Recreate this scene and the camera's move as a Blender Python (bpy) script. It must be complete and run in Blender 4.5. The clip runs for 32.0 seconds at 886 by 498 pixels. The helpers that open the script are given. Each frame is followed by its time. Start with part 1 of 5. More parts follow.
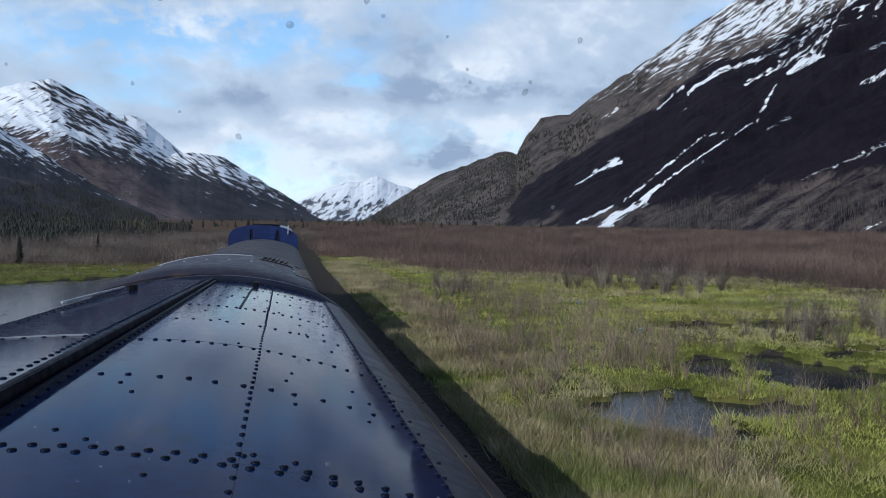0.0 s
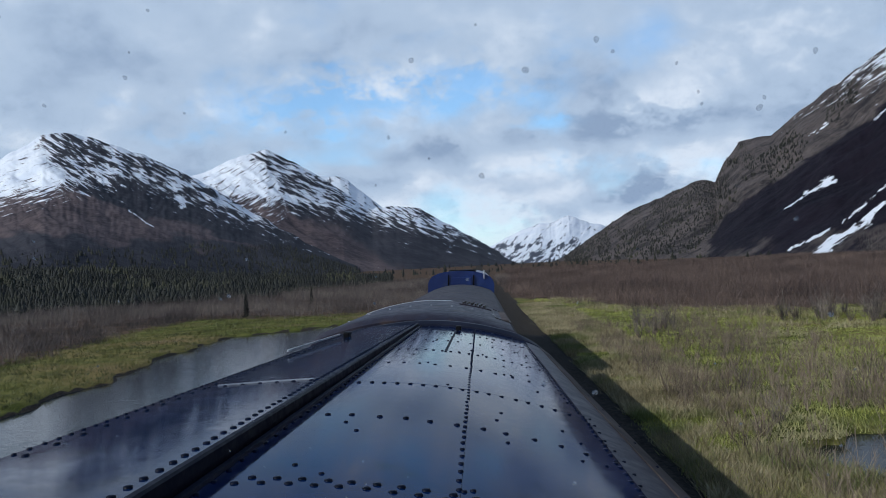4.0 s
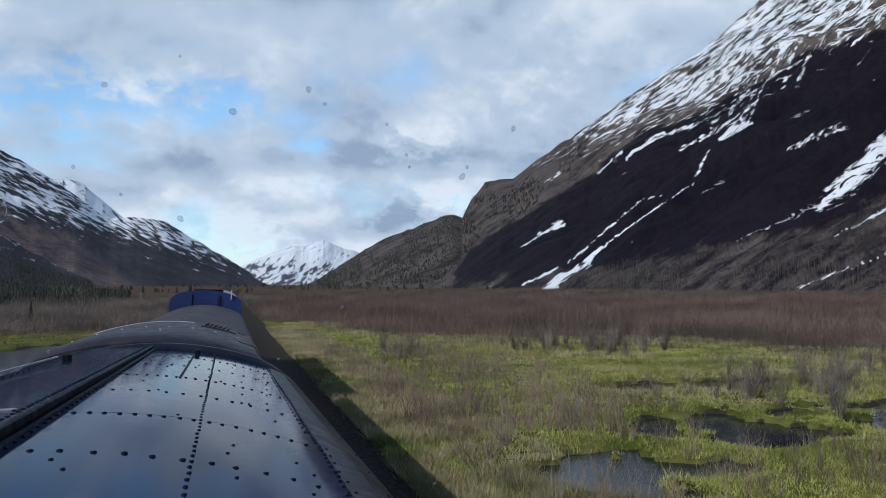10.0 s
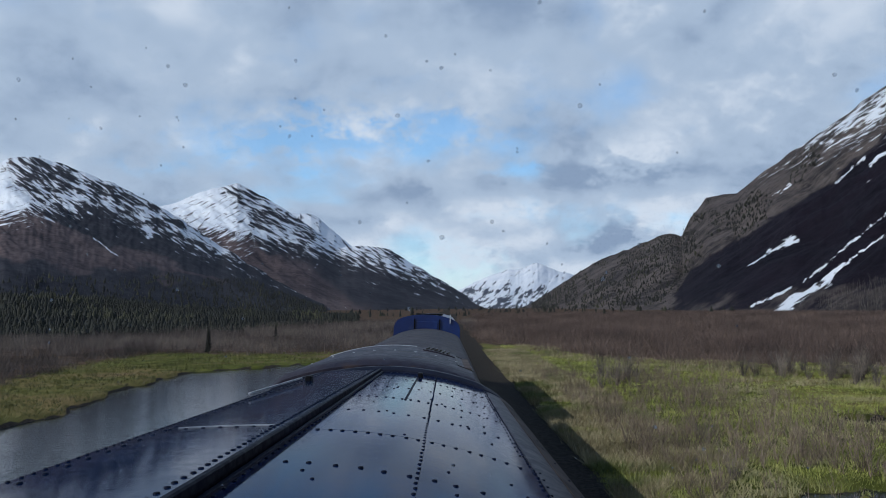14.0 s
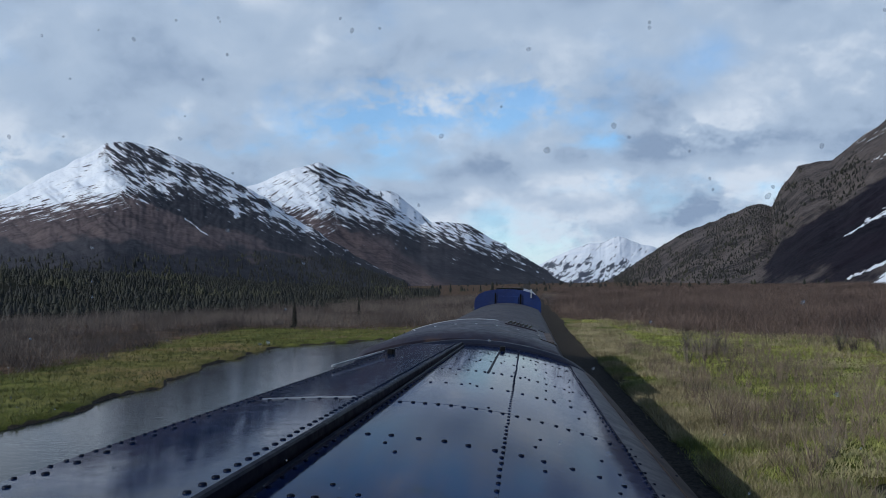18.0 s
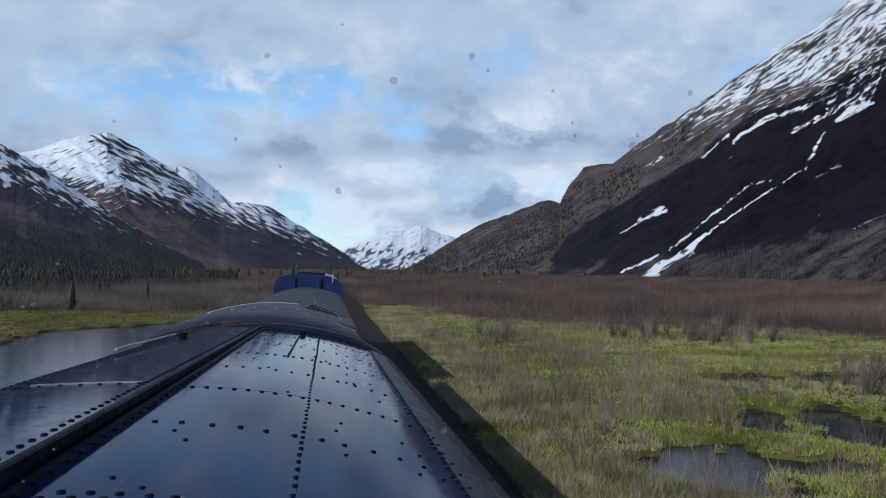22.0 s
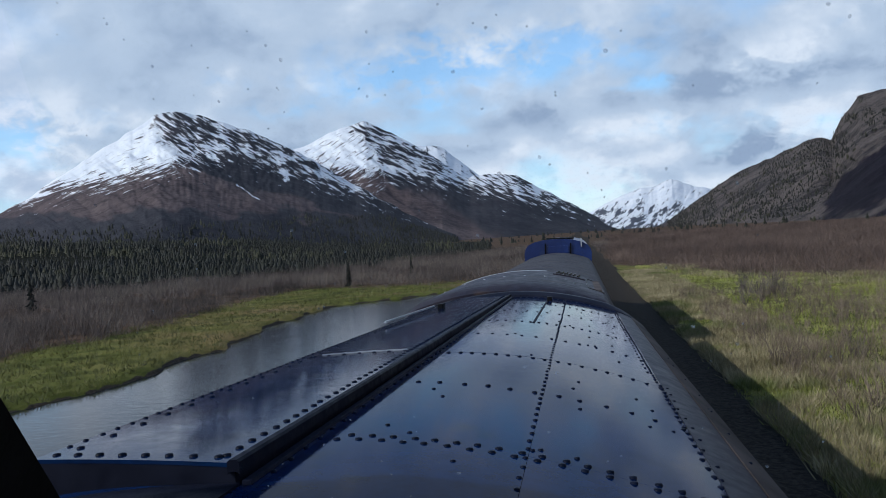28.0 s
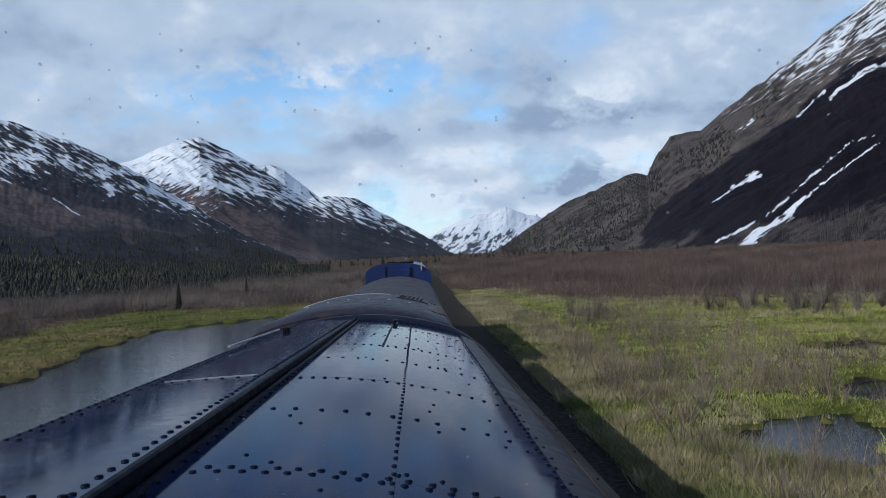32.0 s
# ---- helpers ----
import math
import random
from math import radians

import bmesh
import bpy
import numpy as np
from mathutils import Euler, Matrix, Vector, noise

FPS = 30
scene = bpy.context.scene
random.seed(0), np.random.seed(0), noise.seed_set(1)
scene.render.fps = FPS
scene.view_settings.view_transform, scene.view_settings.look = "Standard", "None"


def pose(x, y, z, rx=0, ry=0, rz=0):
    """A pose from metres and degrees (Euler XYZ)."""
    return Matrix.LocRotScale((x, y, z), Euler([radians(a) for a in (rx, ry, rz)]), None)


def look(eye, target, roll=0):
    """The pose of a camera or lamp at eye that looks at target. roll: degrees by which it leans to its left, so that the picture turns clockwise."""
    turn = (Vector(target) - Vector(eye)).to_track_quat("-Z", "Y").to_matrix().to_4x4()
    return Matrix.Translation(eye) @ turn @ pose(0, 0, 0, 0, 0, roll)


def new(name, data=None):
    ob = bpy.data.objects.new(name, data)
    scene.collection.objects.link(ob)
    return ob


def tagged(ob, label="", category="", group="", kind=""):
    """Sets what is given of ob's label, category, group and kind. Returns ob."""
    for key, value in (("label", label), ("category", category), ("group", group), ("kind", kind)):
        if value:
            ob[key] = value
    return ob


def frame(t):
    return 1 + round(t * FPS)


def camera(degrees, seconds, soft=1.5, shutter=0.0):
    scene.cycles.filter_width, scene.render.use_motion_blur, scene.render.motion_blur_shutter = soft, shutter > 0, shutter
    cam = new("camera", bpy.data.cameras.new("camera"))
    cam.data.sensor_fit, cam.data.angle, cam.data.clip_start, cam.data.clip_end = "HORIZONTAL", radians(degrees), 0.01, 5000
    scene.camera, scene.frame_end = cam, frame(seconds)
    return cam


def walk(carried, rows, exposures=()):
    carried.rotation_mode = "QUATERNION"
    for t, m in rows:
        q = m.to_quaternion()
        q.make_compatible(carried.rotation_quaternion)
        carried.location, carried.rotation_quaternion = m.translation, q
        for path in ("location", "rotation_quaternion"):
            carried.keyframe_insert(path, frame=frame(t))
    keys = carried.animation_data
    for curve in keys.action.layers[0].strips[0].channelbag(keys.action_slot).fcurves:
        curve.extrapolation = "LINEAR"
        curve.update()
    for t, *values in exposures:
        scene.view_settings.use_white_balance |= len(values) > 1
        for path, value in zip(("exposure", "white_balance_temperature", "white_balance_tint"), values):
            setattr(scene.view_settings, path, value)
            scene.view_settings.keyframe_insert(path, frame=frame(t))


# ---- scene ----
cam = camera(60.0, 32.0, soft=0.85)
PATH = [
    (0, (-0.0153, 0.0450, 4.9937), (0.3904, 2.0022, 4.9239), 0.33),
    (0.5, (0.0078, 0.0300, 5.0116), (0.5410, 1.9577, 5.0127), 1.43),
    (1, (0.0231, -0.0302, 5.0285), (0.4797, 1.9170, 5.0274), 1.66),
    (1.5, (0.0091, -0.0079, 5.0181), (0.3274, 1.9663, 5.0538), 0.44),
    (2, (0.0118, 0.1055, 4.9968), (0.1489, 2.1005, 5.0316), -0.79),
    (2.5, (0.0134, 0.0640, 5.0015), (0.0269, 2.0635, 5.0397), -1.06),
    (3, (0.0036, 0.0661, 4.9923), (-0.0387, 2.0650, 5.0434), -1.71),
    (3.5, (-0.0259, 0.0345, 4.9823), (-0.1185, 2.0320, 5.0205), -3.01),
    (5.5, (-0.0682, 0.0041, 5.0028), (-0.0911, 2.0009, 5.1127), -2.41),
    (6, (-0.0769, 0.0303, 5.0041), (0.1597, 2.0150, 5.0767), -0.70),
    (6.5, (-0.0614, 0.0492, 4.9909), (0.3240, 2.0112, 5.0361), -0.65),
    (7, (-0.0561, 0.0761, 4.9870), (0.3486, 2.0340, 5.0387), -0.68),
    (7.5, (-0.0577, 0.0906, 4.9914), (0.3193, 2.0535, 5.0628), -0.63),
    (8, (-0.0455, 0.0876, 4.9903), (0.3827, 2.0394, 5.0729), -0.29),
    (8.5, (-0.0289, 0.0486, 5.0019), (0.4597, 1.9864, 5.0802), 0.47),
    (9, (-0.0277, 0.0494, 4.9994), (0.5211, 1.9711, 5.0771), 0.00),
    (9.5, (-0.0211, 0.0325, 5.0018), (0.5137, 1.9579, 5.0841), -0.21),
    (10, (-0.0142, 0.0345, 5.0034), (0.5261, 1.9579, 5.0977), -0.24),
    (10.5, (-0.0064, 0.0264, 5.0111), (0.4719, 1.9663, 5.1015), -0.63),
    (11, (-0.0051, 0.0363, 5.0073), (0.5008, 1.9692, 5.0966), -0.72),
    (11.5, (0.0142, 0.0306, 5.0081), (0.5637, 1.9514, 5.1014), -0.69),
    (12, (0.0251, -0.0355, 5.0210), (0.4760, 1.9092, 5.1431), -0.75),
    (12.5, (0.0360, -0.0803, 5.0323), (0.3160, 1.8962, 5.1556), -1.00),
    (13, (0.0187, -0.1186, 5.0345), (0.1880, 1.8690, 5.1781), -1.65),
    (13.5, (0.0049, -0.1415, 5.0411), (0.0632, 1.8516, 5.1970), -0.96),
    (14, (-0.0090, -0.1536, 5.0429), (-0.0160, 1.8402, 5.2006), -0.63),
    (14.5, (-0.0205, -0.1405, 5.0341), (-0.0912, 1.8546, 5.1542), -1.07),
    (15, (-0.0298, -0.1265, 5.0346), (-0.1816, 1.8657, 5.1241), -0.69),
    (15.5, (-0.0382, -0.0850, 5.0302), (-0.2364, 1.9028, 5.1257), -1.63),
    (17.5, (-0.0403, -0.0301, 5.0116), (-0.3302, 1.9475, 5.0847), -1.41),
    (18, (-0.0271, -0.0138, 5.0164), (-0.2419, 1.9723, 5.1128), -1.06),
    (18.5, (-0.0298, -0.0128, 5.0213), (-0.3053, 1.9653, 5.1273), -1.30),
    (19, (-0.0366, 0.0004, 5.0163), (-0.3674, 1.9710, 5.1012), -1.08),
    (19.5, (-0.0501, 0.0018, 5.0140), (-0.3479, 1.9773, 5.1080), -1.30),
    (20, (-0.0670, 0.0068, 5.0124), (-0.2399, 1.9972, 5.1049), -1.54),
    (20.5, (-0.0637, 0.0386, 5.0050), (-0.0759, 2.0368, 5.0894), -1.34),
    (21, (-0.0578, 0.0470, 5.0041), (0.0098, 2.0448, 5.0676), -1.16),
    (21.5, (-0.0592, 0.0312, 4.9852), (0.1436, 2.0206, 5.0243), -1.21),
    (22, (-0.0469, 0.0585, 4.9969), (0.2483, 2.0358, 5.0531), 0.47),
    (22.5, (-0.0432, 0.0495, 4.9881), (0.3501, 2.0098, 5.0414), -0.23),
    (23, (-0.0329, 0.0539, 4.9836), (0.3836, 2.0097, 5.0218), -0.93),
    (23.5, (-0.0122, -0.0003, 4.9916), (0.3866, 1.9595, 5.0009), -0.88),
    (24, (-0.0164, -0.0070, 4.9829), (0.3313, 1.9624, 5.0048), -2.15),
    (24.5, (-0.0082, -0.0730, 4.9959), (0.2370, 1.9119, 5.0065), -2.52),
    (26.5, (0.0628, -0.1955, 5.0204), (-0.0088, 1.8032, 5.0238), -4.33),
    (27, (0.0679, -0.2239, 5.0315), (-0.1002, 1.7690, 5.0490), -4.16),
    (27.5, (0.0893, -0.2623, 5.0343), (-0.2063, 1.7157, 5.0255), -4.45),
    (28, (0.0601, -0.2632, 5.0401), (-0.2890, 1.7060, 5.0216), -3.83),
    (28.5, (0.0234, -0.2594, 5.0310), (-0.3557, 1.7040, 4.9947), -4.10),
    (29, (0.0289, -0.2645, 5.0428), (-0.3687, 1.6955, 5.0412), -3.66),
    (29.5, (0.0132, -0.2696, 5.0288), (-0.4275, 1.6811, 5.0045), -4.31),
    (30, (-0.0055, -0.2616, 5.0442), (-0.4200, 1.6948, 5.0714), -3.88),
    (30.5, (-0.0226, -0.2569, 5.0349), (-0.3730, 1.7119, 5.0636), -4.17),
    (31, (-0.0149, -0.2759, 5.0483), (-0.2713, 1.7072, 5.0884), -3.60),
    (31.5, (-0.0430, -0.2812, 5.0317), (-0.1579, 1.7153, 5.0582), -3.95),
    (32, (-0.0306, -0.2559, 5.0446), (0.0390, 1.7429, 5.0619), -2.86),
]
walk(cam, [(t, look(eye, target, roll)) for t, eye, target, roll in PATH], [(0, 0.12, 5950, 10), (3, 0.02, 5900, 10), (6, -0.1, 5900, 10), (7, 0.02, 6000, 10), (8, 0.0, 6000, 10), (10, 0.02, 6050, 10), (12, -0.04, 6000, 10), (14, -0.18, 5900, 10), (20, -0.18, 5900, 10), (22, -0.06, 5850, 10), (24, 0.06, 5900, 10), (28, 0.02, 5930, 10), (32, -0.02, 5920, 10)])

# ---- world and sun ----
SUN_DIR = Vector((-5.4, -3.5, 4.45)).normalized()


def ins(node, **kw):
    for key, value in kw.items():
        node.inputs[key.replace("_", " ")].default_value = value
    return node


class Nodes:
    """Short hand for building node trees."""

    def __init__(self, tree):
        self.tree = tree
        tree.nodes.clear()

    def add(self, kind, **props):
        n = self.tree.nodes.new(kind)
        for key, value in props.items():
            setattr(n, key, value)
        return n

    def link(self, a, b):
        self.tree.links.new(a, b)
        return a

    def put(self, value, socket):
        if isinstance(value, bpy.types.NodeSocket):
            self.tree.links.new(value, socket)
        else:
            socket.default_value = value

    def math(self, op, a, b=0.0, c=0.0, clamp=False):
        n = self.add("ShaderNodeMath", operation=op, use_clamp=clamp)
        for v, s in zip((a, b, c), n.inputs):
            self.put(v, s)
        return n.outputs[0]

    def vmath(self, op, a, b=(0, 0, 0)):
        n = self.add("ShaderNodeVectorMath", operation=op)
        self.put(a, n.inputs[0])
        self.put(b, n.inputs[1])
        return n.outputs["Value" if op in ("DOT_PRODUCT", "LENGTH") else "Vector"]

    def noise(self, vector, scale, detail=4.0, rough=0.55, distort=0.0):
        n = self.add("ShaderNodeTexNoise")
        self.put(vector, n.inputs["Vector"])
        ins(n, Scale=scale, Detail=detail, Roughness=rough, Distortion=distort)
        return n.outputs["Fac"]

    def ramp(self, fac, lo, hi, a=0.0, b=1.0):
        n = self.add("ShaderNodeMapRange", interpolation_type="SMOOTHSTEP")
        self.put(fac, n.inputs[0])
        for v, s in zip((lo, hi, a, b), n.inputs[1:5]):
            self.put(v, s)
        return n.outputs[0]

    def mix(self, fac, a, b):
        n = self.add("ShaderNodeMix", data_type="RGBA")
        self.put(fac, n.inputs[0])
        self.put(a if isinstance(a, bpy.types.NodeSocket) else (*a, 1), n.inputs[6])
        self.put(b if isinstance(b, bpy.types.NodeSocket) else (*b, 1), n.inputs[7])
        return n.outputs[2]


def bearing(b, el):
    b, el = radians(b), radians(el)
    return Vector((math.sin(b) * math.cos(el), math.cos(b) * math.cos(el), math.sin(el)))


def make_world():
    w = bpy.data.worlds.new("sky")
    scene.world = w
    w.use_nodes = True
    n = Nodes(w.node_tree)
    out = n.add("ShaderNodeOutputWorld")
    sky = n.add("ShaderNodeTexSky", sky_type="NISHITA")
    sky.sun_disc = False
    sky.sun_elevation = math.asin(SUN_DIR.z)
    sky.sun_rotation = math.atan2(SUN_DIR.x, SUN_DIR.y)
    sky.air_density, sky.dust_density, sky.ozone_density = 1.0, 0.4, 2.0
    clear = n.add("ShaderNodeBackground")
    tint = n.add("ShaderNodeMix", data_type="RGBA", blend_type="MULTIPLY")
    tint.inputs[0].default_value = 1.0
    n.link(sky.outputs[0], tint.inputs[6])
    tint.inputs[7].default_value = (0.78, 0.98, 1.06, 1)
    n.link(tint.outputs[2], clear.inputs[0])
    clear.inputs[1].default_value = 0.17
    way = n.add("ShaderNodeTexCoord").outputs["Generated"]
    sep = n.add("ShaderNodeSeparateXYZ")
    n.link(way, sep.inputs[0])
    up = n.math("MAXIMUM", sep.outputs[2], 0.0)
    deep = n.math("ADD", up, 0.55)
    flat = n.add("ShaderNodeCombineXYZ")
    n.link(n.math("DIVIDE", sep.outputs[0], deep), flat.inputs[0])
    n.link(n.math("DIVIDE", sep.outputs[1], deep), flat.inputs[1])
    sheet = flat.outputs[0]
    big = n.noise(sheet, 3.3, 6.0, 0.5, 0.25)
    small = n.noise(sheet, 12.5, 6.0, 0.52, 0.2)
    shade = n.noise(n.vmath("ADD", sheet, (4.3, 1.9, 0.0)), 5.2, 5.0, 0.5, 0.25)
    tiny = n.noise(sheet, 34.0, 5.0, 0.55, 0.3)
    warp = n.math("ADD", n.math("MULTIPLY", n.math("SUBTRACT", small, 0.5), 2.7), n.math("MULTIPLY", n.math("SUBTRACT", tiny, 0.5), 1.6))
    warp2 = n.math("ADD", n.math("MULTIPLY", n.math("SUBTRACT", big, 0.5), 3.0), n.math("MULTIPLY", n.math("SUBTRACT", tiny, 0.5), 2.0))

    def blob(b, el, wide, high):
        """A soft uneven patch of the cloud cover round a bearing and an elevation."""
        c = bearing(b, el)
        side = Vector((math.cos(radians(b)), -math.sin(radians(b)), 0))
        u = n.math("DIVIDE", n.vmath("DOT_PRODUCT", way, tuple(side)), math.sin(radians(wide)))
        v = n.math("DIVIDE", n.math("SUBTRACT", sep.outputs[2], c.z), math.sin(radians(high)))
        u = n.math("ADD", u, warp2)
        v = n.math("ADD", v, warp)
        r = n.math("ADD", n.math("MULTIPLY", u, u), n.math("MULTIPLY", v, v))
        front = n.math("GREATER_THAN", n.vmath("DOT_PRODUCT", way, tuple(c)), 0.0)
        return n.math("MULTIPLY", n.math("POWER", n.math("ADD", 1.0, r), -1.6), front)

    holes = None
    for spot, amount in SKY_HOLES:
        h = n.math("MULTIPLY", blob(*spot), amount)
        holes = h if holes is None else n.math("MAXIMUM", holes, h)
    dense = n.math("ADD", n.ramp(big, 0.28, 0.55, 0.25, 1.0), n.math("MULTIPLY", n.math("SUBTRACT", small, 0.5), 0.36))
    dense = n.math("SUBTRACT", dense, holes)
    cover = n.ramp(dense, -0.15, 0.85, 0.22, 1.0)
    tone = n.math("ADD", n.math("MULTIPLY", n.math("SUBTRACT", shade, 0.5), 1.6), n.math("ADD", n.math("MULTIPLY", n.math("SUBTRACT", small, 0.5), 0.85), n.math("MULTIPLY", n.math("SUBTRACT", tiny, 0.5), 0.25)))
    tone = n.math("ADD", tone, 0.6)
    for spot, amount in SKY_TONES:
        tone = n.math("ADD", tone, n.math("MULTIPLY", blob(*spot), amount))
    low = n.ramp(sep.outputs[2], 0.0, 0.16, 0.22, 0.0)
    tone = n.math("ADD", tone, low)
    grey = n.mix(n.ramp(tone, 0.1, 0.62), (0.31, 0.39, 0.52), (0.49, 0.575, 0.69))
    col = n.mix(n.ramp(tone, 0.58, 1.05), grey, (0.76, 0.8, 0.86))
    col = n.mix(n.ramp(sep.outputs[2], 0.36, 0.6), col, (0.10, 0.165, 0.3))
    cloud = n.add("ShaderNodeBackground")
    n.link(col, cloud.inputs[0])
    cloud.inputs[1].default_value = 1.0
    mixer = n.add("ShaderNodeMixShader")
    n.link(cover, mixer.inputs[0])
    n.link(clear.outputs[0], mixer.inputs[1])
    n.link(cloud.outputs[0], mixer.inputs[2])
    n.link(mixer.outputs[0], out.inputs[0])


# bearing, elevation, half width and half height in degrees; strength
SKY_HOLES = [((-9, 12.7, 8.5, 1.9), 1.3), ((-1.2, 14.2, 3.5, 1.2), 0.8), ((5, 10.2, 2.6, 0.7), 0.6), ((-25, 12.5, 2.5, 0.7), 0.5), ((-22, 10, 3, 1.0), 0.5), ((-41, 8, 5, 2.5), 0.55), ((4, 7.0, 4, 0.8), 0.35), ((-3, 16.5, 6, 1.2), 0.35), ((-30, 21, 8, 2.5), 0.5)]
SKY_TONES = [((14.6, 11.3, 2.8, 1.2), 0.5), ((11.9, 4.8, 2.0, 0.9), -1.2), ((10.5, 9.4, 7, 1.0), -0.45), ((6.6, 7.8, 5, 0.8), 0.3), ((15, 7.0, 3, 0.9), 0.5), ((1, 3, 4, 1.6), 0.4), ((-3, 8.5, 3.5, 0.8), -0.1), ((-7.1, 6.5, 2.4, 0.8), -0.25), ((-35, 10, 6, 3), 0.4), ((-1, 4.2, 6, 1.5), 0.35),
             ((33, 17, 9, 4), 0.2), ((5, 22, 20, 4), -0.15), ((-4, 8.6, 6, 0.9), -0.25)]
make_world()
sun = new("sun", bpy.data.lights.new("sun", "SUN"))
sun.data.energy, sun.data.angle, sun.data.color = 2.7, radians(0.6), (1.0, 0.95, 0.87)
sun.matrix_world = look(SUN_DIR * 60, (0, 0, 0))


# ---- materials ----
def material(name, dark, light, scale=1.0, rough=(0.6, 0.8), bump=0.3, metallic=0.0, fine=8.0, random_tone=0.0, island=False, coat=0.0, spec=0.5, stain_or_lit=None, bump_dist=0.02, detail=6.0):
    """A surface with tone varied at two scales, uneven roughness and fine relief; scale in waves per metre."""
    m = bpy.data.materials.new(name)
    m.use_nodes = True
    n = Nodes(m.node_tree)
    out = n.add("ShaderNodeOutputMaterial")
    b = n.add("ShaderNodeBsdfPrincipled")
    n.link(b.outputs[0], out.inputs[0])
    where = n.add("ShaderNodeNewGeometry").outputs["Position"]
    wide = n.noise(where, scale, detail)
    grain = n.noise(where, scale * fine, 4.0, 0.65)
    fac = n.math("ADD", n.math("MULTIPLY", wide, 0.65), n.math("MULTIPLY", grain, 0.35))
    fac = n.ramp(fac, 0.36, 0.64)
    if random_tone:
        if island:
            pick = n.add("ShaderNodeNewGeometry").outputs["Random Per Island"]
        else:
            pick = n.add("ShaderNodeObjectInfo").outputs["Random"]
        fac = n.math("ADD", fac, n.math("MULTIPLY", n.math("SUBTRACT", pick, 0.5), 2 * random_tone), clamp=True)
    col = n.mix(fac, dark, light)
    if stain_or_lit:
        colour, s_scale, lo, hi = stain_or_lit
        col = n.mix(n.ramp(n.noise(where, s_scale, 5.0, 0.6), lo, hi), col, colour)
    n.link(col, b.inputs["Base Color"])
    n.link(n.ramp(grain, 0.3, 0.7, rough[0], rough[1]), b.inputs["Roughness"])
    b.inputs["Metallic"].default_value = metallic
    b.inputs["Coat Weight"].default_value = coat
    b.inputs["Coat Roughness"].default_value = 0.06
    b.inputs["Specular IOR Level"].default_value = spec
    if bump:
        bp = n.add("ShaderNodeBump")
        ins(bp, Strength=bump, Distance=bump_dist)
        n.link(grain, bp.inputs["Height"])
        n.link(bp.outputs[0], b.inputs["Normal"])
    return m


NAVY = material("navy_roof_paint", (0.0012, 0.0092, 0.044), (0.0036, 0.0205, 0.088), 0.7, (0.05, 0.11), 0.008, 0.0, 22, 0.25, spec=0.03, stain_or_lit=((0.006, 0.013, 0.03), 3.0, 0.55, 0.75))
COVER = material("navy_cover_paint", (0.002, 0.009, 0.037), (0.0048, 0.0195, 0.07), 0.7, (0.06, 0.13), 0.006, 0.0, 18, 0.25, spec=0.055, stain_or_lit=((0.016, 0.02, 0.034), 2.0, 0.5, 0.75))
FLANGE = material("dull_blue_flange", (0.006, 0.008, 0.02), (0.014, 0.017, 0.036), 3.0, (0.4, 0.55), 0.03, spec=0.2)
# pale colour that holds the glint of a raised lap edge
LAP_GLINT = material("lap_edge_glint", (0.2, 0.22, 0.26), (0.4, 0.42, 0.46), 6.0, (0.35, 0.5), 0.02, 0.3)
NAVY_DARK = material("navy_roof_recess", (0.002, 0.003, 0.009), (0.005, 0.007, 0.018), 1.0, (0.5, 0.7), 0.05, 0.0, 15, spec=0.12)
HOOD = material("dark_blue_grey_hood", (0.016, 0.015, 0.026), (0.042, 0.036, 0.046), 0.8, (0.4, 0.6), 0.03, 0.0, 9, spec=0.14, stain_or_lit=((0.07, 0.05, 0.045), 1.8, 0.55, 0.72))
RIVET = material("rivet_paint", (0.002, 0.004, 0.011), (0.006, 0.009, 0.024), 4.0, (0.4, 0.55), 0.0, 0.0, 10, 0.3, island=False, spec=0.1)
BAND = material("matte_navy_band", (0.009, 0.011, 0.02), (0.022, 0.025, 0.04), 1.5, (0.45, 0.6), 0.04, fine=8, spec=0.12)
GREY_ROOF = material("dull_grey_roof_paint", (0.022, 0.019, 0.027), (0.056, 0.047, 0.054), 0.8, (0.5, 0.68), 0.02, 0.0, 9, spec=0.12, stain_or_lit=((0.06, 0.046, 0.04), 1.6, 0.48, 0.68))
TRIM = material("bright_metal_trim", (0.36, 0.37, 0.39), (0.55, 0.56, 0.58), 3.0, (0.35, 0.5), 0.02, 0.15)
SIDE = material("blue_car_side", (0.008, 0.02, 0.09), (0.015, 0.04, 0.14), 0.6, (0.3, 0.4), 0.05, stain_or_lit=((0.07, 0.06, 0.05), 1.2, 0.55, 0.75))
BROWN_EDGE = material("weathered_roof_edge", (0.045, 0.037, 0.035), (0.125, 0.1, 0.09), 1.5, (0.6, 0.8), 0.05, fine=8, spec=0.08)
SHOULDER = material("dusty_roof_shoulder", (0.007, 0.0105, 0.024), (0.024, 0.026, 0.04), 1.3, (0.42, 0.58), 0.0, fine=9, spec=0.25)
LOCO_BLUE = material("locomotive_blue", (0.004, 0.014, 0.085), (0.008, 0.026, 0.13), 0.6, (0.3, 0.42), 0.05, stain_or_lit=((0.02, 0.03, 0.08), 1.5, 0.55, 0.8))
BLACK = material("black_rubber", (0.003, 0.003, 0.0035), (0.008, 0.008, 0.009), 4.0, (0.5, 0.7), 0.1, spec=0.12)
STEEL = material("dark_steel", (0.03, 0.028, 0.026), (0.07, 0.06, 0.055), 3.0, (0.4, 0.6), 0.15, 0.6)
BALLAST = material("ballast_gravel", (0.015, 0.013, 0.012), (0.06, 0.055, 0.05), 3.0, (0.8, 0.95), 0.8, fine=6)
